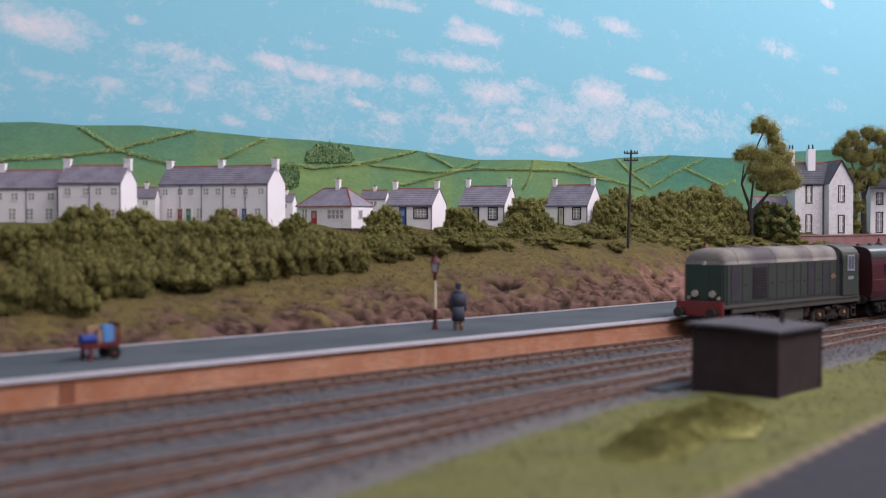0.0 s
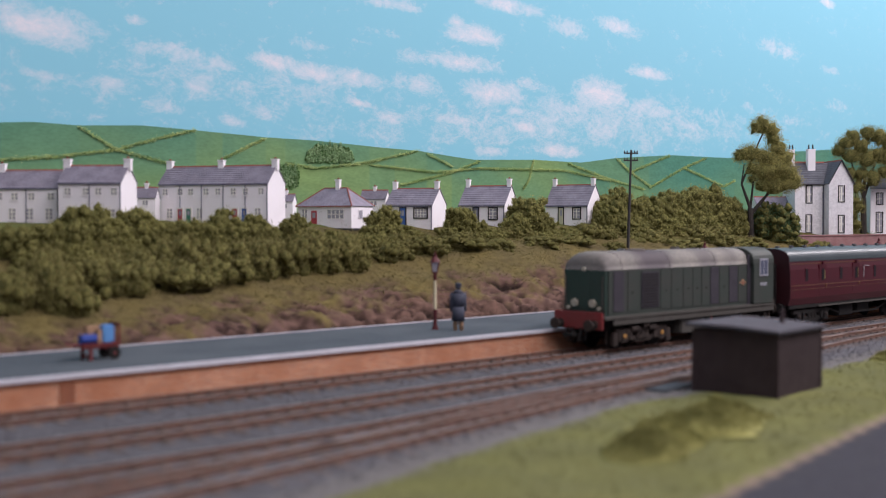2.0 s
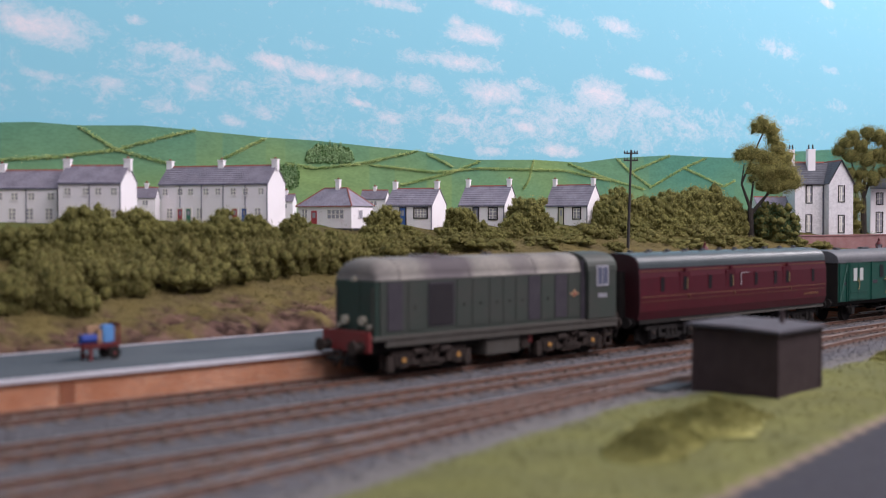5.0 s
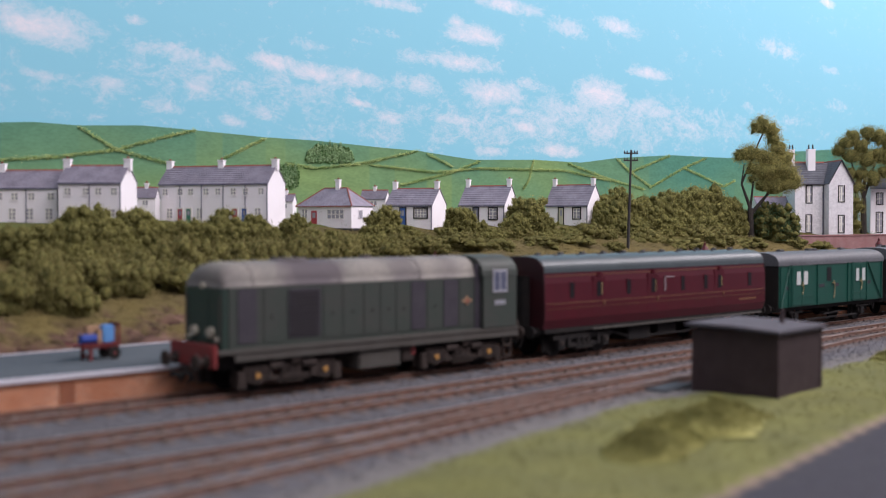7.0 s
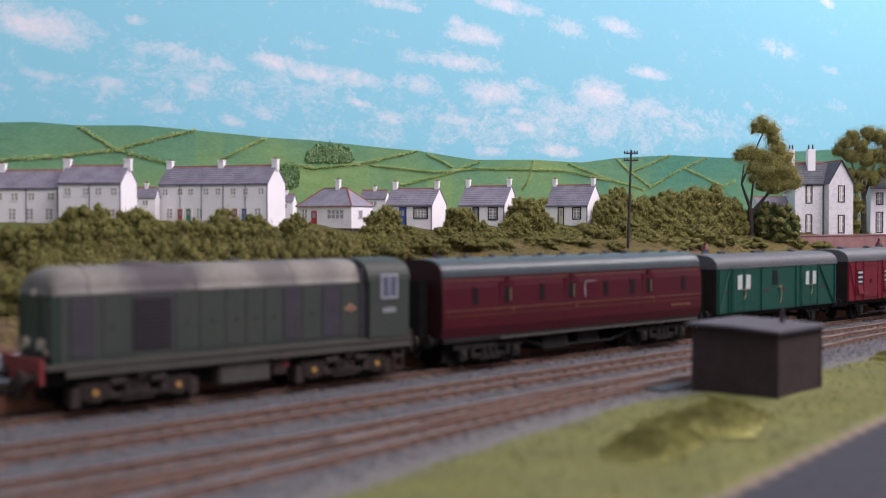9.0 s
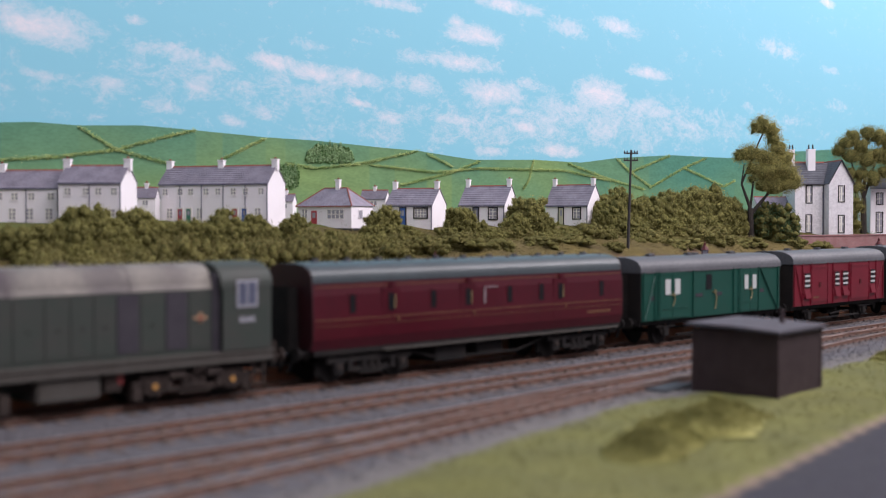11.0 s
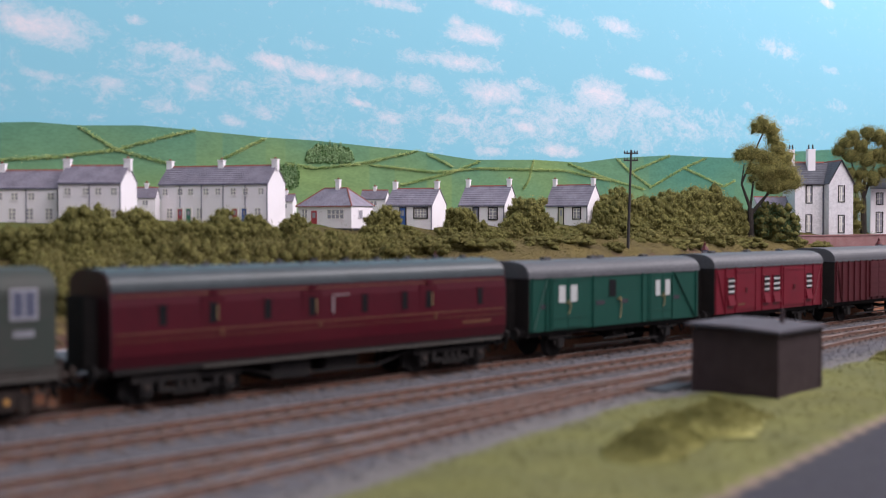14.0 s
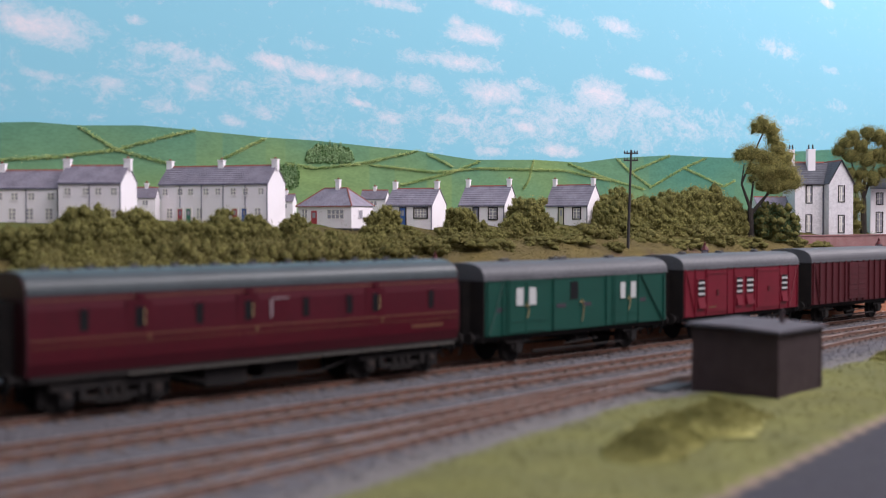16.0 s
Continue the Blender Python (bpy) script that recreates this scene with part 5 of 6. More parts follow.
def door(t, x0, x1, z1, mate, y=0.0, surround=None, z0=0.0):
    d = part("door", boxed(x0, x1, y - 0.25, y + 0.2, z0, z1, 0.05), M[mate], t)
    part("door_light", boxed(x0 + (x1 - x0) * 0.25, x1 - (x1 - x0) * 0.25, y - 0.36, y, z1 - (z1 - z0) * 0.42, z1 - (z1 - z0) * 0.12), M["houseglass"], d)
    if surround:
        bm = boxed(x0 - 0.8, x0, y - 0.5, y + 0.2, z0, z1 + 0.8)
        box(bm, x1, x1 + 0.8, y - 0.5, y + 0.2, z0, z1 + 0.8)
        box(bm, x0, x1, y - 0.5, y + 0.2, z1, z1 + 0.8)
        part("door_frame", bm, M[surround], d)
    return d


def chimney(t, x, y, z0, z1, w=3.4, d=2.6, pots=1):
    c = part("chimney", box(boxed(x - w / 2, x + w / 2, y - d / 2, y + d / 2, z0, z1, 0.1), x - w / 2 - 0.3, x + w / 2 + 0.3, y - d / 2 - 0.3, y + d / 2 + 0.3, z1 - 0.9, z1), M["white"], t, "white rendered chimney")
    for i in range(pots):
        px = x + (i - (pots - 1) / 2) * w * 0.55
        part("chimney_pot", tube(bmesh.new(), (px, y, z1), (px, y, z1 + (1.4 if pots == 1 else 4.5)), 0.75, 0.6, 10), M["ridge" if pots == 1 else "bark"], c)


def shell(t, W, D, eave, ridge, slate="slate", over=0.8, x0=None, ridge_words="red ridge tiles"):
    """Walls with gables at both ends and a two-sided roof, the ridge along x; the front wall's foot runs from -W to 0."""
    x0 = -W if x0 is None else x0
    part("wall", prism(bmesh.new(), [(0, -8), (0, eave), (D / 2, ridge - 0.6), (D, eave), (D, -8)], x0, 0, "x"), M["white"], t, "whitewashed rendered wall")
    k = (ridge - eave) / (D / 2)
    for name, a, b in (("roof", -over, D / 2), ("roof", D + over, D / 2)):
        bm = roof_slab(bmesh.new(), x0 - 0.5, 0.5, a, eave - over * k * 1.0 + 0.1, b, ridge - 0.1)
        part(name, bm, M[slate], t, "slate roof slope laid in courses")
    part("ridge_tiles", prism(bmesh.new(), [(D / 2 - 0.8, ridge - 0.2), (D / 2, ridge + 0.7), (D / 2 + 0.8, ridge - 0.2)], x0 - 0.5, 0.5, "x"), M["ridge"], t, ridge_words)


def cottage(m, W, eave, ridge, door_mate, win, label, D=26):
    t = thing("cottage", m, label, "cottage", "row of white cottages")
    shell(t, W, D, eave, ridge)
    chimney(t, -1.8, D / 2, ridge - 3, ridge + 5.5)
    chimney(t, -W + 1.8, D / 2, ridge - 3, ridge + 5.5)
    door(t, -W * 0.68, -W * 0.57, eave - 2.6, door_mate, surround="trimblack")
    window(t, -win[0], -win[1], 7.0, eave - 3.0, surround="trimblack", bars=win[2], rows=3)
    bm = tube(bmesh.new(), (-0.6, -0.4, -6), (-0.6, -0.4, eave - 1), 0.3, 0.3, 6)
    part("drainpipe", bm, M["trimblue"], t)
    part("gutter", boxed(-W - 0.4, 0.4, -1.3, -0.6, eave - 1.6, eave - 0.9), M["trimblue"], t)


cottage(place(570.6, 232, 65.0, -65.5), 38, 16.5, 28.5, "doorblue", (14.2, 4.4, 4), "white cottage with blue door and grey slate roof")
cottage(place(645.5, 232, 64.0, -69.5), 39.5, 18.3, 33.0, "trimblue", (13.2, 6.6, 2), "white cottage with dark door and grey slate roof")
cottage(place(743.1, 232, 64.5, -77.5), 40.5, 18.5, 35.3, "doorcream", (13.6, 7.0, 2), "white cottage with cream door and purple slate roof")


def bungalow(m):
    W, D, eave, ridge = 46.5, 26.0, 15.2, 28.0
    t = thing("bungalow", m, "white bungalow with hipped slate roof and red trim", "bungalow")
    part("wall", boxed(-W, 0, 0, D, -8, eave), M["white"], t, "whitewashed rendered wall")
    part("plinth", boxed(-W - 0.3, 0.3, -0.3, D + 0.3, -8, -0.2), M["trimblack"], t, "thin dark plinth band")
    bm = bmesh.new()
    c = [bm.verts.new(p) for p in ((-W - 1, -1, eave), (1, -1, eave), (1, D + 1, eave), (-W - 1, D + 1, eave), (-W + 14, D / 2, ridge), (-13, D / 2, ridge))]
    for f in ((0, 1, 5, 4), (1, 2, 5), (2, 3, 4, 5), (3, 0, 4), (3, 2, 1, 0)):
        bm.faces.new([c[i] for i in f])
    part("roof", bm, M["slate"], t, "hipped slate roof")
    for p, q in (((-W - 1, -1, eave), (-W + 14, D / 2, ridge)), ((1, -1, eave), (-13, D / 2, ridge)), ((1, D + 1, eave), (-13, D / 2, ridge)), ((-W + 14, D / 2, ridge), (-13, D / 2, ridge))):
        part("hip_tiles", tube(bmesh.new(), p, q, 0.5, 0.5, 6), M["ridge"], t, "red hip and ridge tiles")
    part("gutter", boxed(-W - 1.1, 1.1, -1.4, -1.0, eave - 0.6, eave + 0.1), M["ridge"], t, "red gutter board")
    chimney(t, -W * 0.44, D / 2, ridge - 2, ridge + 6)
    door(t, -34.5, -29.5, 12.0, "doorred", z0=0.2)
    window(t, -20.5, -6.5, 6.4, 12.6, bars=4, rows=2)
    window(t, -42.5, -38.0, 7.0, 13.0, bars=2, rows=2)
    w = part("window", boxed(-0.1, 0.45, 8, 13, 6.4, 12.6), M["white"], t)
    part("pane", boxed(0.2, 0.6, 8.5, 12.5, 6.8, 12.2), M["houseglass"], w)


bungalow(place(493.0, 228, 64.6, -73))


def terrace(m, W, D, eave, ridge, bays, doors, label, stacks):
    t = thing("terrace_row", m, label, "terraced houses")
    shell(t, W, D, eave, ridge, over=0.6)
    for u in stacks:
        chimney(t, -W * u, D / 2, ridge - 3, ridge + 4.2, 4.2, 3.2)
    for u in bays:
        window(t, -W * u - 1.9, -W * u + 1.9, eave - 7.4, eave - 3.2, bars=2, rows=2, e=0.42)
    for u, mate in doors:
        if mate:
            door(t, -W * u - 1.8, -W * u + 1.8, 10.0, mate, surround="sash")
        else:
            window(t, -W * u - 2.1, -W * u + 2.1, 3.6, 10.4, bars=2, rows=3, e=0.42)
    n = max(2, int(W / 14))
    for i in range(1, n):
        part("drainpipe", tube(bmesh.new(), (-W * i / n, -0.3, -6), (-W * i / n, -0.3, eave), 0.28, 0.28, 6), M["trimblue"], t)
    part("drainpipe", tube(bmesh.new(), (-0.4, -0.3, -6), (-0.4, -0.3, eave), 0.28, 0.28, 6), M["trimblue"], t)
    part("gutter", boxed(-W, 0.2, -1.1, -0.5, eave - 1.0, eave - 0.4), M["trimblue"], t)


terrace(place(423.6, 226, 67.4, -62), 82, 24, 26.6, 38.4, (0.06, 0.20, 0.31, 0.45, 0.56, 0.70, 0.80, 0.94),
        ((0.09, None), (0.21, "doorblue"), (0.295, "doorred"), (0.62, None), (0.72, "doorgreen"), (0.80, "doorred"), (0.90, None)), "long white two-storey terrace with purple slate roof", (0.01, 0.5, 0.985))
terrace(place(319.2, 222, 66.0, -49.5), 38.5, 24, 26.0, 36.2, (0.11, 0.36, 0.56, 0.85), ((0.15, None), (0.62, None)), "white two-storey terrace end with slate roof", (0.01, 0.99))
terrace(place(299.1, 262, 66.6, -45), 39.5, 22, 22.8, 33.5, (0.12, 0.42, 0.68, 0.92), ((0.15, None), (0.45, None), (0.72, None)), "lower white terrace with slate roof", (0.98,))


def outhouse(m, W, D, eave, ridge):
    t = thing("small_house", m, "small distant white house with slate roof", "house", "small houses behind")
    shell(t, W, D, eave, ridge)
    window(t, -W * 0.6, -W * 0.35, eave - 5.2, eave - 1.8, bars=2, rows=1)
    chimney(t, -W * 0.5, D / 2, ridge - 1.5, ridge + 3, 2.4, 2.0)


outhouse(place(375.2, 285, 71.0, -40.5), 14, 14, 13.8, 20.4)
outhouse(place(483.8, 285, 71.0, -46.5), 12, 14, 12.6, 17.5)
outhouse(place(569.5, 285, 71.0, -56), 20, 12, 15.5, 22.0)


def tall_window(t, x, z0, z1, y):
    window(t, x - 2.4, x + 2.4, z0 + 1, z1 - 1, y, surround="trimblack", bars=2, rows=2, frame="sash", e=0.85)


def station_house():
    """Two storeys, with a gabled wing that stands forward."""
    t = thing("station_house", place(1042.0, 183.5, 54.4, -38), "tall white two-storey house with forward gable and black window surrounds", "house")
    # wing: front wall from 0 to 24 along x, its ridge running back
    part("wall", prism(bmesh.new(), [(0, -8), (0, 52), (12, 73), (24, 52), (24, -8)], 0, 46), M["whiterough"], t, "rough limewashed gable wing")
    for a, b in ((-1, 12), (25, 12)):
        n = 12
        steps = [(a, 50.6)]
        for i in range(n):
            u0, u1 = i / n, (i + 1) / n
            steps += [(a + (b - a) * u0, 51.5 + 23 * u0), (a + (b - a) * u1, 51.0 + 23 * u1)]
        bm = prism(bmesh.new(), steps + [(b, 73.6)], -1.2, 46.5)
        part("roof", bm, M["slateblue"], t, "blue-grey slate roof slope")
    part("ridge_tiles", prism(bmesh.new(), [(11.2, 73.2), (12, 74.6), (12.8, 73.2)], -1.2, 46.5), M["ridge"], t, "red ridge tiles")
    for e, a in ((-1, -1.2), (1, 25.2)):
        bm = tube(bmesh.new(), (a, -1.3, 50.4), (12, -1.3, 74.0), 0.6, 0.6, 6)
        part("bargeboard", bm, M["trimblack"], t, "dark bargeboard")
    tall_window(t, 12.2, 33, 49.5, 0)
    tall_window(t, 12.2, 3.0, 21, 0)
    # main block, set back 13 mm, ridge along x
    b = 13.0
    part("wall", prism(bmesh.new(), [(b, -8), (b, 52), (b + 17, 72), (b + 34, 52), (b + 34, -8)], -29, -0.05, "x"), M["whiterough"], t, "rough limewashed main wall")
    part("roof", roof_slab(bmesh.new(), -30, 11, b - 1.2, 50.8, b + 17, 72.4, 12), M["slateblue"], t, "blue-grey slate roof slope")
    part("roof", roof_slab(bmesh.new(), -30, 11, b + 35.2, 50.8, b + 17, 72.4, 12), M["slateblue"], t, "blue-grey slate roof slope")
    part("ridge_tiles", prism(bmesh.new(), [(b + 16.2, 72.6), (b + 17, 74.0), (b + 17.8, 72.6)], -30, 6, "x"), M["ridge"], t, "red ridge tiles")
    part("gutter", boxed(-29.5, -0.4, b - 2.0, b - 1.2, 50.4, 51.2), M["trimblack"], t)
    tall_window(t, -15.0, 32, 50, b)
    tall_window(t, -15.0, 3.0, 21.5, b)
    chimney(t, -8.5, b + 13, 64, 86, 7.5, 6, pots=2)
    chimney(t, -27.0, b + 17, 66, 86, 5.5, 6, pots=2)
    part("drainpipe", tube(bmesh.new(), (-0.9, b - 0.5, -6), (-0.9, b - 0.5, 50), 0.5, 0.5, 6), M["trimblue"], t)
    # low rear wing
    part("annexe", prism(bmesh.new(), [(b + 14, -8), (b + 14, 30), (b + 24, 38), (b + 34, 30), (b + 34, -8)], -62, -29.05, "x"), M["white"], t, "low white rear wing")
    part("annexe_roof", roof_slab(bmesh.new(), -62.5, -29.1, b + 13, 29.2, b + 24, 38.6, 8), M["slate"], t)
    part("ridge_tiles", prism(bmesh.new(), [(b + 23.2, 38.4), (b + 24, 39.6), (b + 24.8, 38.4)], -62.5, -29.1, "x"), M["ridge"], t)


def far_house():
    t = thing("white_house", place(1150, 198, 54.0, -38), "white house with black-framed windows half hidden by trees", "house")
    part("wall", prism(bmesh.new(), [(0, -8), (0, 50), (15, 66), (30, 50), (30, -8)], 0, 50, "x"), M["white"], t, "white rendered wall")
    part("roof", roof_slab(bmesh.new(), -1, 51, -1.2, 48.6, 15, 66.4, 12), M["slateblue"], t)
    part("roof", roof_slab(bmesh.new(), -1, 51, 31.2, 48.6, 15, 66.4, 12), M["slateblue"], t)
    for x in (9.5, 30):
        window(t, x - 3, x + 3, 4.0, 24, surround="trimblack", bars=2, rows=3)
        window(t, x - 3, x + 3, 33, 44, surround="trimblack", bars=2, rows=2)
    door(t, 17.5, 23.5, 22, "trimblack")


def garden_wall():
    t = thing("garden_wall", place(962, 173, 0, -6), "pink brick garden wall in front of the house", "wall")
    part("brickwork", boxed(0, 168, 0, 3, 38, 55.0, 0.2), M["pinkwall"], t, "pink brick face")
    part("coping", boxed(-0.5, 168.5, -0.6, 3.6, 55.04, 56.4, 0.2), M["pinkwall"], t, "pink coping course")


station_house()
far_house()
garden_wall()


# ---- foliage ----
def lobes(seed, n, flat=0.75):
    """Many small clumps over a low dome, crowded and uneven."""
    rng = np.random.default_rng(seed)
    out = [(0, 0, 0.22, 0.55), (0.3, 0.15, 0.15, 0.42), (-0.28, 0.2, 0.15, 0.42), (0.05, -0.32, 0.15, 0.42)]
    for i in range(n):
        a, e = rng.uniform(0, 2 * math.pi), math.asin(rng.uniform(0, 1) ** 0.9)
        d = rng.uniform(0.5, 0.92)
        out.append((d * math.cos(a) * math.cos(e) ** 0.7, d * math.sin(a) * math.cos(e) ** 0.7, max(0.08, d * math.sin(e) ** 0.75 * flat / 0.75), rng.uniform(0.10, 0.25) * (1.25 - 0.5 * d)))
    return out


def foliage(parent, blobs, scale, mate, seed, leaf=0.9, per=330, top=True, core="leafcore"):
    """A crown of many small leaves round lumpy clumps; blobs are (x, y, z, r) in units of scale."""
    rng = np.random.default_rng(seed)
    bm = bmesh.new()
    pts = []
    for x, y, z, r in blobs:
        c = Vector((x, y, z)) * scale
        rr = r * scale
        res = bmesh.ops.create_icosphere(bm, subdivisions=2, radius=rr * 0.8, matrix=Matrix.Translation(c))
        for v in res["verts"]:
            d = (v.co - c).normalized()
            v.co += d * rr * 0.75 * noise.noise(v.co / (rr * 0.3) + Vector((seed, 0, 0)))
        n = int(per * max(0.15, r * scale / 7.0) ** 2) + 20
        dirs = rng.normal(size=(n, 3))
        dirs /= np.linalg.norm(dirs, axis=1)[:, None]
        for d in dirs:
            dv = Vector(d)
            k = rr * (0.86 + 0.62 * noise.noise((c + dv * rr) / (rr * 0.3) + Vector((seed, 0, 0))) + abs(rng.normal(0, 0.2)))
            p = c + dv * k
            pts.append((p.x, p.y, max(p.z, 0.05)) if top else tuple(p))
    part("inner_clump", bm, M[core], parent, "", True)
    v, f = flecks(pts, leaf, rng)
    ob = mesh_ob("leaves", v, f, M[mate])
    ob.parent = parent
    return ob


def bush_kind(seed, mate, label):
    t = thing("bush", pose(0, 0, -1), label, "bush", "hedge bushes on the bank")
    foliage(t, lobes(seed, 64, 0.55 if mate == "leafbrown" else 0.8), 20.0, mate, seed, leaf=0.62, per=430)
    return t


OLIVE = "rounded olive-green foliage bush on the bank"
KINDS = [bush_kind(3, "leaf", OLIVE), bush_kind(5, "leaf", OLIVE), bush_kind(8, "leaf", OLIVE), bush_kind(11, "leafbrown", "low brownish-green shrub on the bank"),
         bush_kind(14, "leafbrown", "low brownish-green shrub on the bank"), bush_kind(17, "leafdark", "dark green bush beside the house")]
USED = set()


def put_bush(kind, x, y, r, h, turn):
    r = max(r, h * 0.62)
    mat_like = kind in (3, 4)
    if mat_like:
        y += 5
    full = max(h * 1.05, 0.62 * r) if mat_like else min(max(h, r * 0.85), 1.18 * r)
    z = ground_height(x, y) - (1.8 if mat_like else 1.4) - (full - h)
    if full < h - 2 and not mat_like:
        # a broader bush below carries the tall one
        put_bush(kind, x, y, r * 1.05, h * 0.68, turn + 70)
    m = place(x, y, z, turn) @ Matrix.Diagonal((r / 18, r / 18, full / 19.2, 1))
    if kind not in USED:
        USED.add(kind)
        KINDS[kind].matrix_basis = m
    else:
        copy_thing(KINDS[kind], m)


def plant_bushes():
    rng = random.Random(4)
    for rows, kinds in ((BUSHES_BACK, (0, 1, 2)), (BUSHES_HIGH, (0, 1, 2)), (BUSHES_FRONT, (3, 4)), (BUSHES_LOW, (3, 4))):
        for x, y, r, h in rows:
            lift = (1.0 if h > 21 else 1.12) if rows is BUSHES_BACK else 1.04
            put_bush(rng.choice(kinds), x, y + (5 if rows is BUSHES_FRONT else 0), r * 1.12, h * lift + 0.8, rng.uniform(0, 360))
            if h > 24 and x > 740:
                for e in (-1, 1):
                    put_bush(rng.choice(kinds), x + e * 0.42 * r, y - e * 0.38 * r, r, h * rng.uniform(0.8, 0.92), rng.uniform(0, 360))
    # filling between the rows
    for i in range(26):
        x = 238 + i * 10.5 + rng.uniform(-4, 4)
        put_bush(rng.choice((0, 1, 2, 3)), x, 187 + rng.uniform(-7, 7) - max(0, 290 - x) * 0.25, rng.uniform(11, 15), rng.uniform(11, 15.5), rng.uniform(0, 360))
    for i in range(18):
        x = 500 + i * 14 + rng.uniform(-5, 5)
        put_bush(rng.choice((0, 1, 3, 4)), x, 197 + rng.uniform(-6, 6), rng.uniform(9, 13), rng.uniform(6.5, 9.5), rng.uniform(0, 360))
    for x, y, r, h in ((945, 188, 17, 32), (962, 186, 12, 24)):
        put_bush(5, x, y, r, h, rng.uniform(0, 360))


plant_bushes()


def tree(name, m, label, limbs, clumps, mate, seed, leaf=0.5, per=1700):
    t = thing(name, m, label, "tree")
    bm = bmesh.new()
    for p, q, r0, r1 in limbs:
        tube(bm, p, q, r0, r1, 8)
    part("trunk", bm, M["bark"], t, "dark bare trunk and limbs")
    c = foliage(t, clumps, 1.0, mate, seed, leaf, per, top=False)
    c.name = "crown"
    return t


tree("tall_tree", place(922, 192, 55.0, -42), "tall olive-leaved tree with open dark limbs",
     (((0, 0, -2), (-1, 0, 26), 3.2, 2.4), ((-1, 0, 26), (-9, 0, 48), 1.6, 1.0), ((-9, 0, 48), (2, 0, 76), 1.0, 0.8), ((2, 0, 76), (12, 0, 98), 0.8, 0.5),
      ((-1, 0, 20), (14, 0, 38), 1.9, 1.2), ((14, 0, 38), (24, 0, 62), 1.2, 0.6), ((-9, 0, 48), (-6, 3, 66), 0.8, 0.5), ((-1, 0, 26), (2, -3, 60), 1.2, 0.6), ((2, -3, 60), (16, -2, 80), 0.7, 0.4), ((14, 0, 38), (34, 2, 52), 0.9, 0.5)),
     ((9, 0, 101, 8.5), (17, 1, 97, 7.5), (3, -1, 99, 5.5), (20, 0, 88, 7), (23, 1, 79, 9), (18, -2, 70, 9), (-7, 0, 75, 7.5), (0, -2, 76, 8), (-12, 1, 73, 5), (9, -3, 73, 8), (2, -2, 62, 8), (12, -4, 58, 10),
      (24, -3, 60, 11), (34, 0, 57, 9), (30, -2, 48, 9), (20, -4, 46, 8), (40, 1, 50, 6.5), (10, -2, 48, 7), (29, 0, 70, 9), (1, -1, 53, 5)), "leafgold", 21)
tree("broad_tree", place(1132, 196, 53.5, -42), "broad olive-leaved tree with drooping branches beside the houses",
     (((0, 0, -2), (0, 0, 40), 3.6, 2.6), ((0, 0, 40), (-14, 0, 78), 1.8, 0.8), ((0, 0, 40), (14, 0, 84), 1.8, 0.8), ((0, 0, 40), (2, 0, 92), 2.0, 0.8), ((-14, 0, 78), (-24, -2, 84), 0.8, 0.4), ((-7, 0, 58), (-10, -4, 40), 0.8, 0.5), ((14, 0, 84), (36, 0, 96), 0.9, 0.5)),
     ((-26, 0, 88, 7), (-20, -1, 96, 8), (-12, 0, 102, 8), (-4, -2, 92, 8.5), (4, 0, 106, 8), (14, 0, 102, 9), (24, 0, 97, 9), (34, 1, 92, 10), (-14, -3, 82, 9), (2, -4, 78, 10), (14, -3, 84, 9), (26, -3, 78, 10), (40, 0, 80, 9),
      (-4, -3, 64, 8), (8, -5, 60, 8.5), (-8, -2, 50, 7), (-10, -2, 36, 6.5), (-11, -1, 22, 6), (-6, -3, 30, 6), (18, -5, 66, 7), (-16, -2, 64, 7.5), (-9, -2, 12, 6), (44, 2, 66, 10), (30, -3, 62, 7)), "leafgold", 29)


# ---- small things ----
def telegraph_pole():
    t = thing("telegraph_pole", place(713, 165, 46.5, -40), "dark telegraph pole with two cross-arms", "telegraph pole")
    part("pole", tube(bmesh.new(), (0, 0, -3), (2.4, 0, 77.5), 1.25, 0.8, 12), M["pole"], t)
    for z in (75, 69.5):
        arm = part("cross_arm", boxed(-3.4, 7.6, -0.9, 0.3, z - 0.5, z + 0.6, 0.1), M["pole"], t)
        for x in (-2.8, -0.8, 5.0, 7.0):
            bm = tube(bmesh.new(), (x, -0.3, z + 0.6), (x, -0.3, z + 2.2), 0.5, 0.35, 8)
            part("insulator", bm, M["pole"], arm)


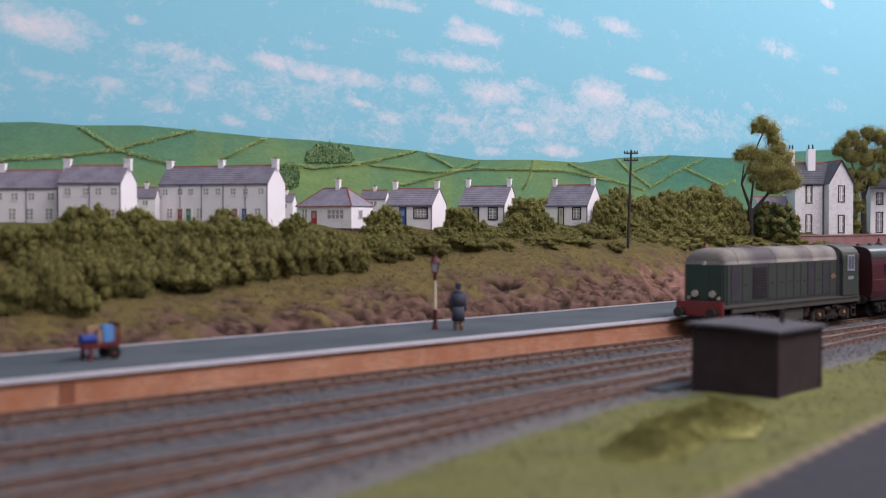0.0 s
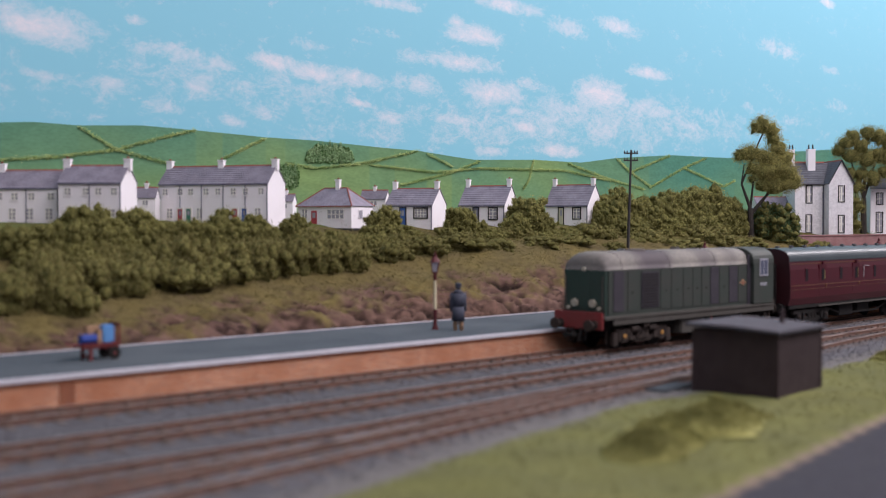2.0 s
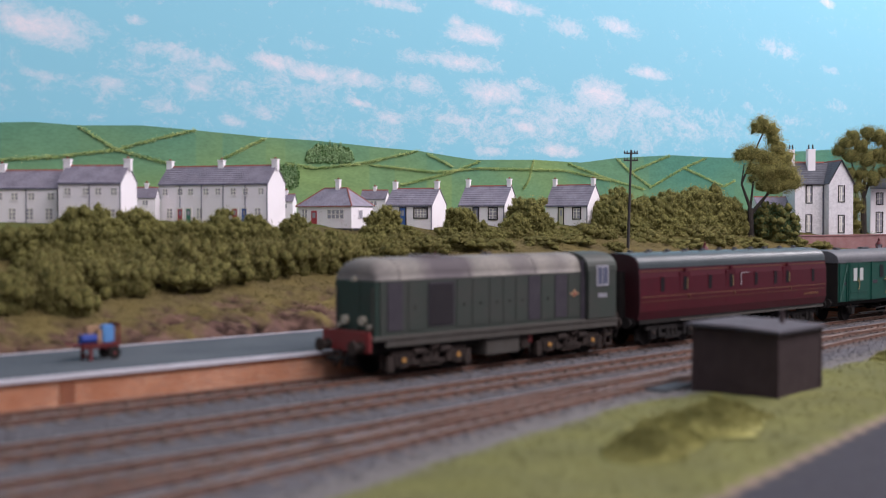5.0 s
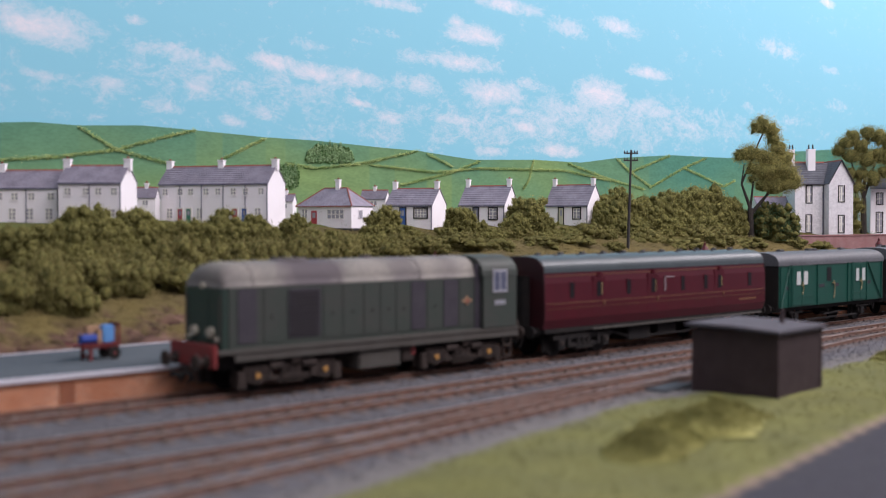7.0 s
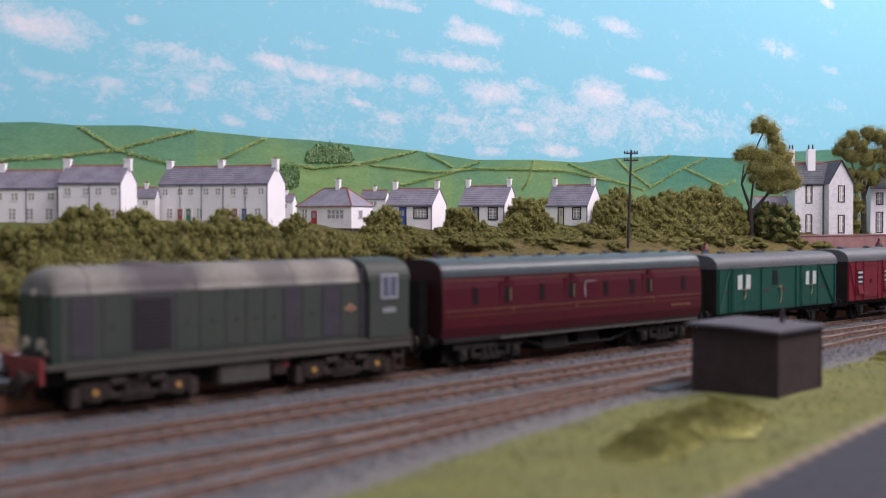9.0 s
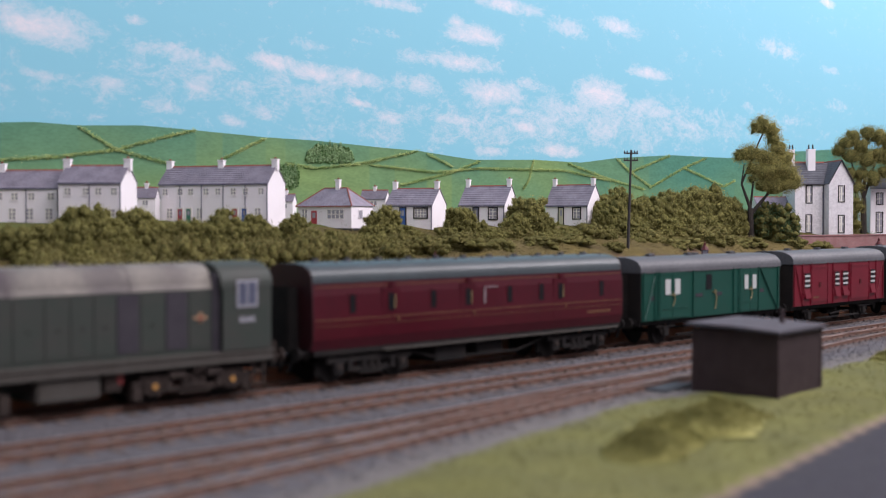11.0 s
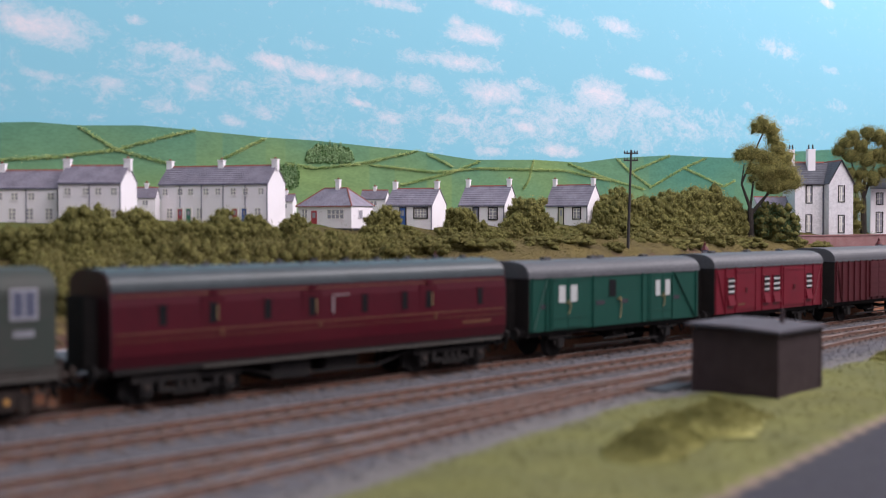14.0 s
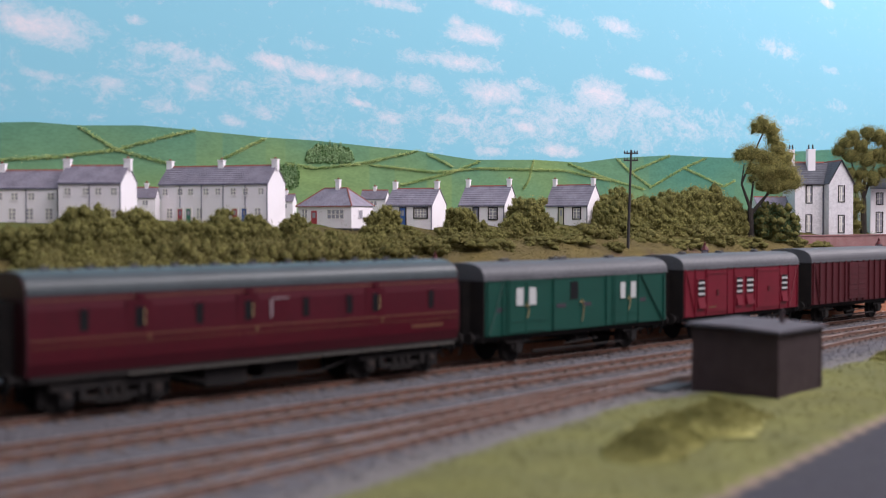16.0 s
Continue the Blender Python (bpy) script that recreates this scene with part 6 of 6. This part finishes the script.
def platform_lamp(x, y):
    t = thing("platform_lamp", place(x, y, 9.9), "crimson and cream platform lamp post with glazed lantern", "lamp post", "platform lamps")
    bm = tube(bmesh.new(), (0, 0, 0), (0, 0, 1.2), 1.9, 1.7, 14)
    tube(bm, (0, 0, 1.2), (0, 0, 3.2), 1.6, 1.0, 14)
    tube(bm, (0, 0, 3.2), (0, 0, 11), 1.0, 0.9, 14)
    part("base", bm, M["postred"], t, "crimson base")
    part("shaft", tube(bmesh.new(), (0, 0, 11.02), (0, 0, 27), 0.85, 0.75, 14), M["postcream"], t, "cream shaft")
    bm = tube(bmesh.new(), (0, 0, 27.02), (0, 0, 31), 0.95, 0.8, 14)
    tube(bm, (-3.0, 0, 29.5), (3.0, 0, 29.5), 0.3, 0.3, 8)
    part("collar", bm, M["postred"], t, "crimson collar")
    part("glazing", tube(bmesh.new(), (0, 0, 31.6), (0, 0, 37.0), 1.7, 2.9, 4), M["houseglass"], t, "grey lantern glazing")
    bm = tube(bmesh.new(), (0, 0, 31.0), (0, 0, 31.6), 1.9, 1.9, 8)
    for i in range(4):
        a = math.pi / 2 * i
        tube(bm, (1.7 * math.cos(a), 1.7 * math.sin(a), 31.4), (3.0 * math.cos(a), 3.0 * math.sin(a), 37.0), 0.3, 0.3, 6)
    part("lantern_frame", bm, M["postred"], t, "crimson lantern frame")
    bm = tube(bmesh.new(), (0, 0, 37.0), (0, 0, 40.0), 3.1, 0.9, 8)
    tube(bm, (0, 0, 40.0), (0, 0, 41.2), 1.0, 1.0, 8)
    tube(bm, (0, 0, 41.2), (0, 0, 43.4), 0.55, 0.1, 8)
    part("lantern_cap", bm, M["postred"], t, "crimson lantern cap with finial")
    return t


lamp = platform_lamp(427.7, 68.0)
copy_thing(lamp, place(688.6, 76.4, 9.9) @ Matrix.Diagonal((1, 1, 1.06, 1)))
copy_thing(lamp, place(960.6, 89.4, 9.9) @ Matrix.Diagonal((1, 1, 1.06, 1)))


def figurine():
    """A plain standing figure, one mesh."""
    bm = bmesh.new()
    for s in (-1, 1):
        tube(bm, (s * 1.7, 0, 0.6), (s * 1.5, 0, 6.5), 1.15, 1.4, 10)
        box(bm, s * 1.7 - 1.0, s * 1.7 + 1.0, -1.0, 2.2, 0, 1.2, 0.3)
        tube(bm, (s * 3.3, 0, 20.6), (s * 3.7, 0.3, 10.2), 1.1, 0.9, 10)
    tube(bm, (0, 0, 5.2), (0, 0, 13.0), 3.6, 3.4, 16)
    tube(bm, (0, 0, 13.0), (0, 0, 20.4), 3.4, 3.5, 16)
    tube(bm, (0, 0, 20.4), (0, 0, 22.2), 3.4, 1.3, 16)
    bmesh.ops.create_uvsphere(bm, u_segments=14, v_segments=10, radius=1.75, matrix=Matrix.Translation((0, 0, 24.0)))
    tube(bm, (0, 0, 24.6), (0, 0, 26.0), 1.9, 1.5, 14)
    ob = part("figurine", bm, M["coat"], None, "", True)
    ob.data.materials.append(M["tan"])
    for f in ob.data.polygons:
        if f.center.z < 0.0050:
            f.material_index = 1
    ob.matrix_world = place(433.2, 55.2, 9.9, -40)
    tagged(ob, "plain dark grey standing model figurine on the platform", "figurine")


def luggage_barrow():
    t = thing("luggage_barrow", place(226.5, 61, 9.9, 1.5), "maroon four-wheeled platform luggage barrow", "barrow")
    for i in range(5):
        part("deck_plank", boxed(-9, 9, -4.5 + i * 1.82, -2.78 + i * 1.82, 6.2, 7.2, 0.12), M["barrow"], t)
    part("deck_beam", boxed(-8.6, 8.6, -4.1, -3.2, 5.2, 6.2, 0.1), M["barrow"], t)
    part("deck_beam", boxed(-8.6, 8.6, 3.2, 4.1, 5.2, 6.2, 0.1), M["barrow"], t)
    for y in (-3.7, 3.7):
        part("leg", boxed(-5.2, -3.8, y - 0.6, y + 0.6, 0, 5.2, 0.1), M["barrow"], t)
    part("leg_brace", boxed(-4.8, -4.2, -3.2, 3.2, 1.6, 2.4, 0.1), M["barrow"], t)
    for y in (-4.3, 4.3):
        w = part("wheel", tube(bmesh.new(), (6.2, y - 0.5, 2.8), (6.2, y + 0.5, 2.8), 2.8, 2.8, 20), M["black"], t, "black wheel")
        part("hub", tube(bmesh.new(), (6.2, y - 0.9, 2.8), (6.2, y + 0.9, 2.8), 0.7, 0.7, 10), M["barrow"], w)
    part("axle", tube(bmesh.new(), (6.2, -4, 2.8), (6.2, 4, 2.8), 0.5, 0.5, 8), M["black"], t)
    bm = boxed(8.0, 9.0, -4.5, -3.6, 7.2, 15.6, 0.1)
    box(bm, 8.0, 9.0, 3.6, 4.5, 7.2, 15.6, 0.1)
    box(bm, 8.0, 9.0, -0.5, 0.5, 7.2, 15.6, 0.1)
    box(bm, 8.0, 9.0, -4.5, 4.5, 14.4, 15.6, 0.1)
    part("end_rack", bm, M["barrow"], t, "maroon end rack")
    for y in (-2.6, 2.6):
        part("shaft", tube(bmesh.new(), (-9, y, 6.6), (-13, y, 7.4), 0.5, 0.5, 8), M["barrow"], t)
    base = t.matrix_world
    for name, bm, mate, label, kind in (("suitcase", boxed(-4.2, 4.2, 0.2, 4.0, 7.22, 14.6, 0.5), "tan", "tan leather suitcase stood on the barrow", "suitcase"),
                                        ("travel_trunk", boxed(1.0, 6.6, -4.0, -0.1, 7.22, 15.0, 0.6), "trunkblue", "light blue travel trunk on the barrow", "trunk"),
                                        ("kit_bag", tube(bmesh.new(), (-8.6, -2.3, 9.3), (-1.4, -2.3, 9.3), 2.05, 1.95, 16), "parcelblue", "round royal blue canvas bag on the barrow", "bag"),
                                        ("parcel", boxed(-1.2, 0.8, -3.8, -0.6, 7.22, 13.2, 0.3), "tan", "brown parcel between the trunk and the bag", "parcel")):
        ob = part(name, bm, M[mate], None)
        ob.matrix_world = base
        tagged(ob, label, kind)


def lineside_hut():
    t = thing("lineside_hut", place(415.2, -153.6, -2.4, 6.5), "dark boarded lineside hut with grey felt roof", "hut")
    W, D, h = 41.0, 38.5, 26.5
    for x0, x1, y0, y1 in ((-0.1, 0.9, 0, D), (W - 1, W, 0, D), (0.9, W - 1, 0, 1), (0.9, W - 1, D - 1, D)):
        part("wall", boxed(x0, x1, y0, y1, -1.5, h), M["hut"], t, "dark creosoted board wall")
    for i in range(12):
        z = 0.5 + i * 2.1
        part("board", boxed(-0.35, -0.1, 0, D, z, z + 1.85), M["hut"], t)
        part("board", boxed(0, W, -0.3, 0, z, z + 1.85), M["hut"], t)
    for x, y in ((-0.2, -0.1), (-0.2, D - 0.9), (W - 0.9, -0.1)):
        part("corner_post", boxed(x - 0.4, x + 1.1, y - 0.5, y + 1.0, -1.5, h, 0.1), M["hut"], t)
    bm = prism(bmesh.new(), [(-2, h), (-2, h + 1.2), (D / 2, h + 2.4), (D + 2, h + 2.6), (D + 2, h + 1.3), (D / 2, h + 1.1)], -3.2, W + 2, "x")
    part("roof", bm, M["hutroof"], t, "low grey felt roof")
    part("stove_pipe", tube(bmesh.new(), (29, 12, h), (29, 12, h + 7.5), 1.0, 1.0, 12), M["hut"], t, "dark stove pipe")


def verge_shrub(x, y, r, h, turn):
    t = thing("grass_clump", pose(0, 0, 0), "soft green scatter clump on the verge", "shrub", "verge clumps")
    n, rng = 36, np.random.default_rng(turn)
    top = lambda u, v: max(0.0, 1 - u * u - v * v) ** 0.9 * (1 + 0.7 * noise.noise((u * 2.2, v * 2.2, turn)) + 0.35 * noise.noise((u * 7, v * 7, turn)))
    spread = [2.0 * i / n - 1 for i in range(n + 1)]
    verts = [(u * r, v * r, h * top(u, v)) for v in spread for u in spread]
    faces = [(k, k + 1, k + n + 2, k + n + 1) for j in range(n) for k in range(j * (n + 1), j * (n + 1) + n)]
    ob = mesh_ob("mound", verts, faces, M["turfdark"], True)
    ob.parent = t
    pts = [(u * r, v * r, h * top(u, v) + abs(w) * 0.5) for u, v, w in rng.normal(0, 0.45, size=(6000, 3)) if u * u + v * v < 1]
    v, f = flecks(pts, 0.7, rng, up=0.25, long=1.1, flat=0.35)
    ob = mesh_ob("grass_tuft", v, f, M["turfdark"])
    ob.parent = t
    t.matrix_basis = place(x, y, ground_height(x, y) - 0.7, turn)


# flat block added where an unidentified bluish patch lies by the hut
slab = part("grey_patch_block", boxed(-13, 13, -5, 5, -0.8, 1.0, 0.3), M["platform"])
slab.matrix_world = place(409, -105, -2.2, 8)
tagged(slab, "flat grey block added for a bluish patch beside the hut", "slab")
telegraph_pole()
figurine()
luggage_barrow()
lineside_hut()
for x, y, r, h, turn in ((284, -190, 14, 6.5, 10), (298, -185, 14, 5.0, 80), (329, -179, 15, 6.5, 50), (344, -175, 15, 6.0, 30), (318, -174, 13, 4.5, 60), (308, -180, 14, 4.0, 20), (362, -168, 16, 4.0, 40)):
    verge_shrub(x, y, r, h, turn)
verge_shrub(572, -122, 12, 4.5, 130)
for x, y in ((352, 104.5), (404, 106.5)):
    put_bush(5, x, y, 3.2, 4.0, x)


# ---- what moves: the train draws in and slows ----
OFFS = (590.5, 562.3, 533.6, 505.8, 476.4, 448.8, 419.8, 392.4, 365.4, 340.1, 317.3, 296.6, 277.0, 258.1, 239.6, 223.6, 206.4,
        188.4, 169.7, 151.2, 132.7, 114.2, 95.9, 77.7, 58.5, 42.8, 29.1, 17.3, 5.3, -5.2, -14.1, -20.7, -26.1)


def head_at(t):
    """Where the engine's leading end stands along the line at a time."""
    i = min(int(t * 2), 31)
    u = t * 2 - i
    p0, p1, p2, p3 = (OFFS[min(max(j, 0), 32)] for j in (i - 1, i, i + 1, i + 2))
    m1, m2 = (p2 - p0) / (2 if i else 1), (p3 - p1) / (2 if i < 31 else 1)
    return (2 * u ** 3 - 3 * u * u + 1) * p1 + (u ** 3 - 2 * u * u + u) * m1 + (3 * u * u - 2 * u ** 3) * p2 + (u ** 3 - u * u) * m2


def motions():
    for ob, middle in VEHICLES:
        rows = []
        for i in range(33):
            x = OFFS[i] + middle
            rows.append((i / 2, place(x, bow(x), 0, math.degrees(math.atan(BEND * x)))))
        walk(ob, rows)
    for ob, x, r in WHEELS:
        walk(ob, [(i / 10, pose(x * MM, 0, r * MM, 0, math.degrees((head_at(i / 10) - 300) / r), 0)) for i in range(161)])


motions()
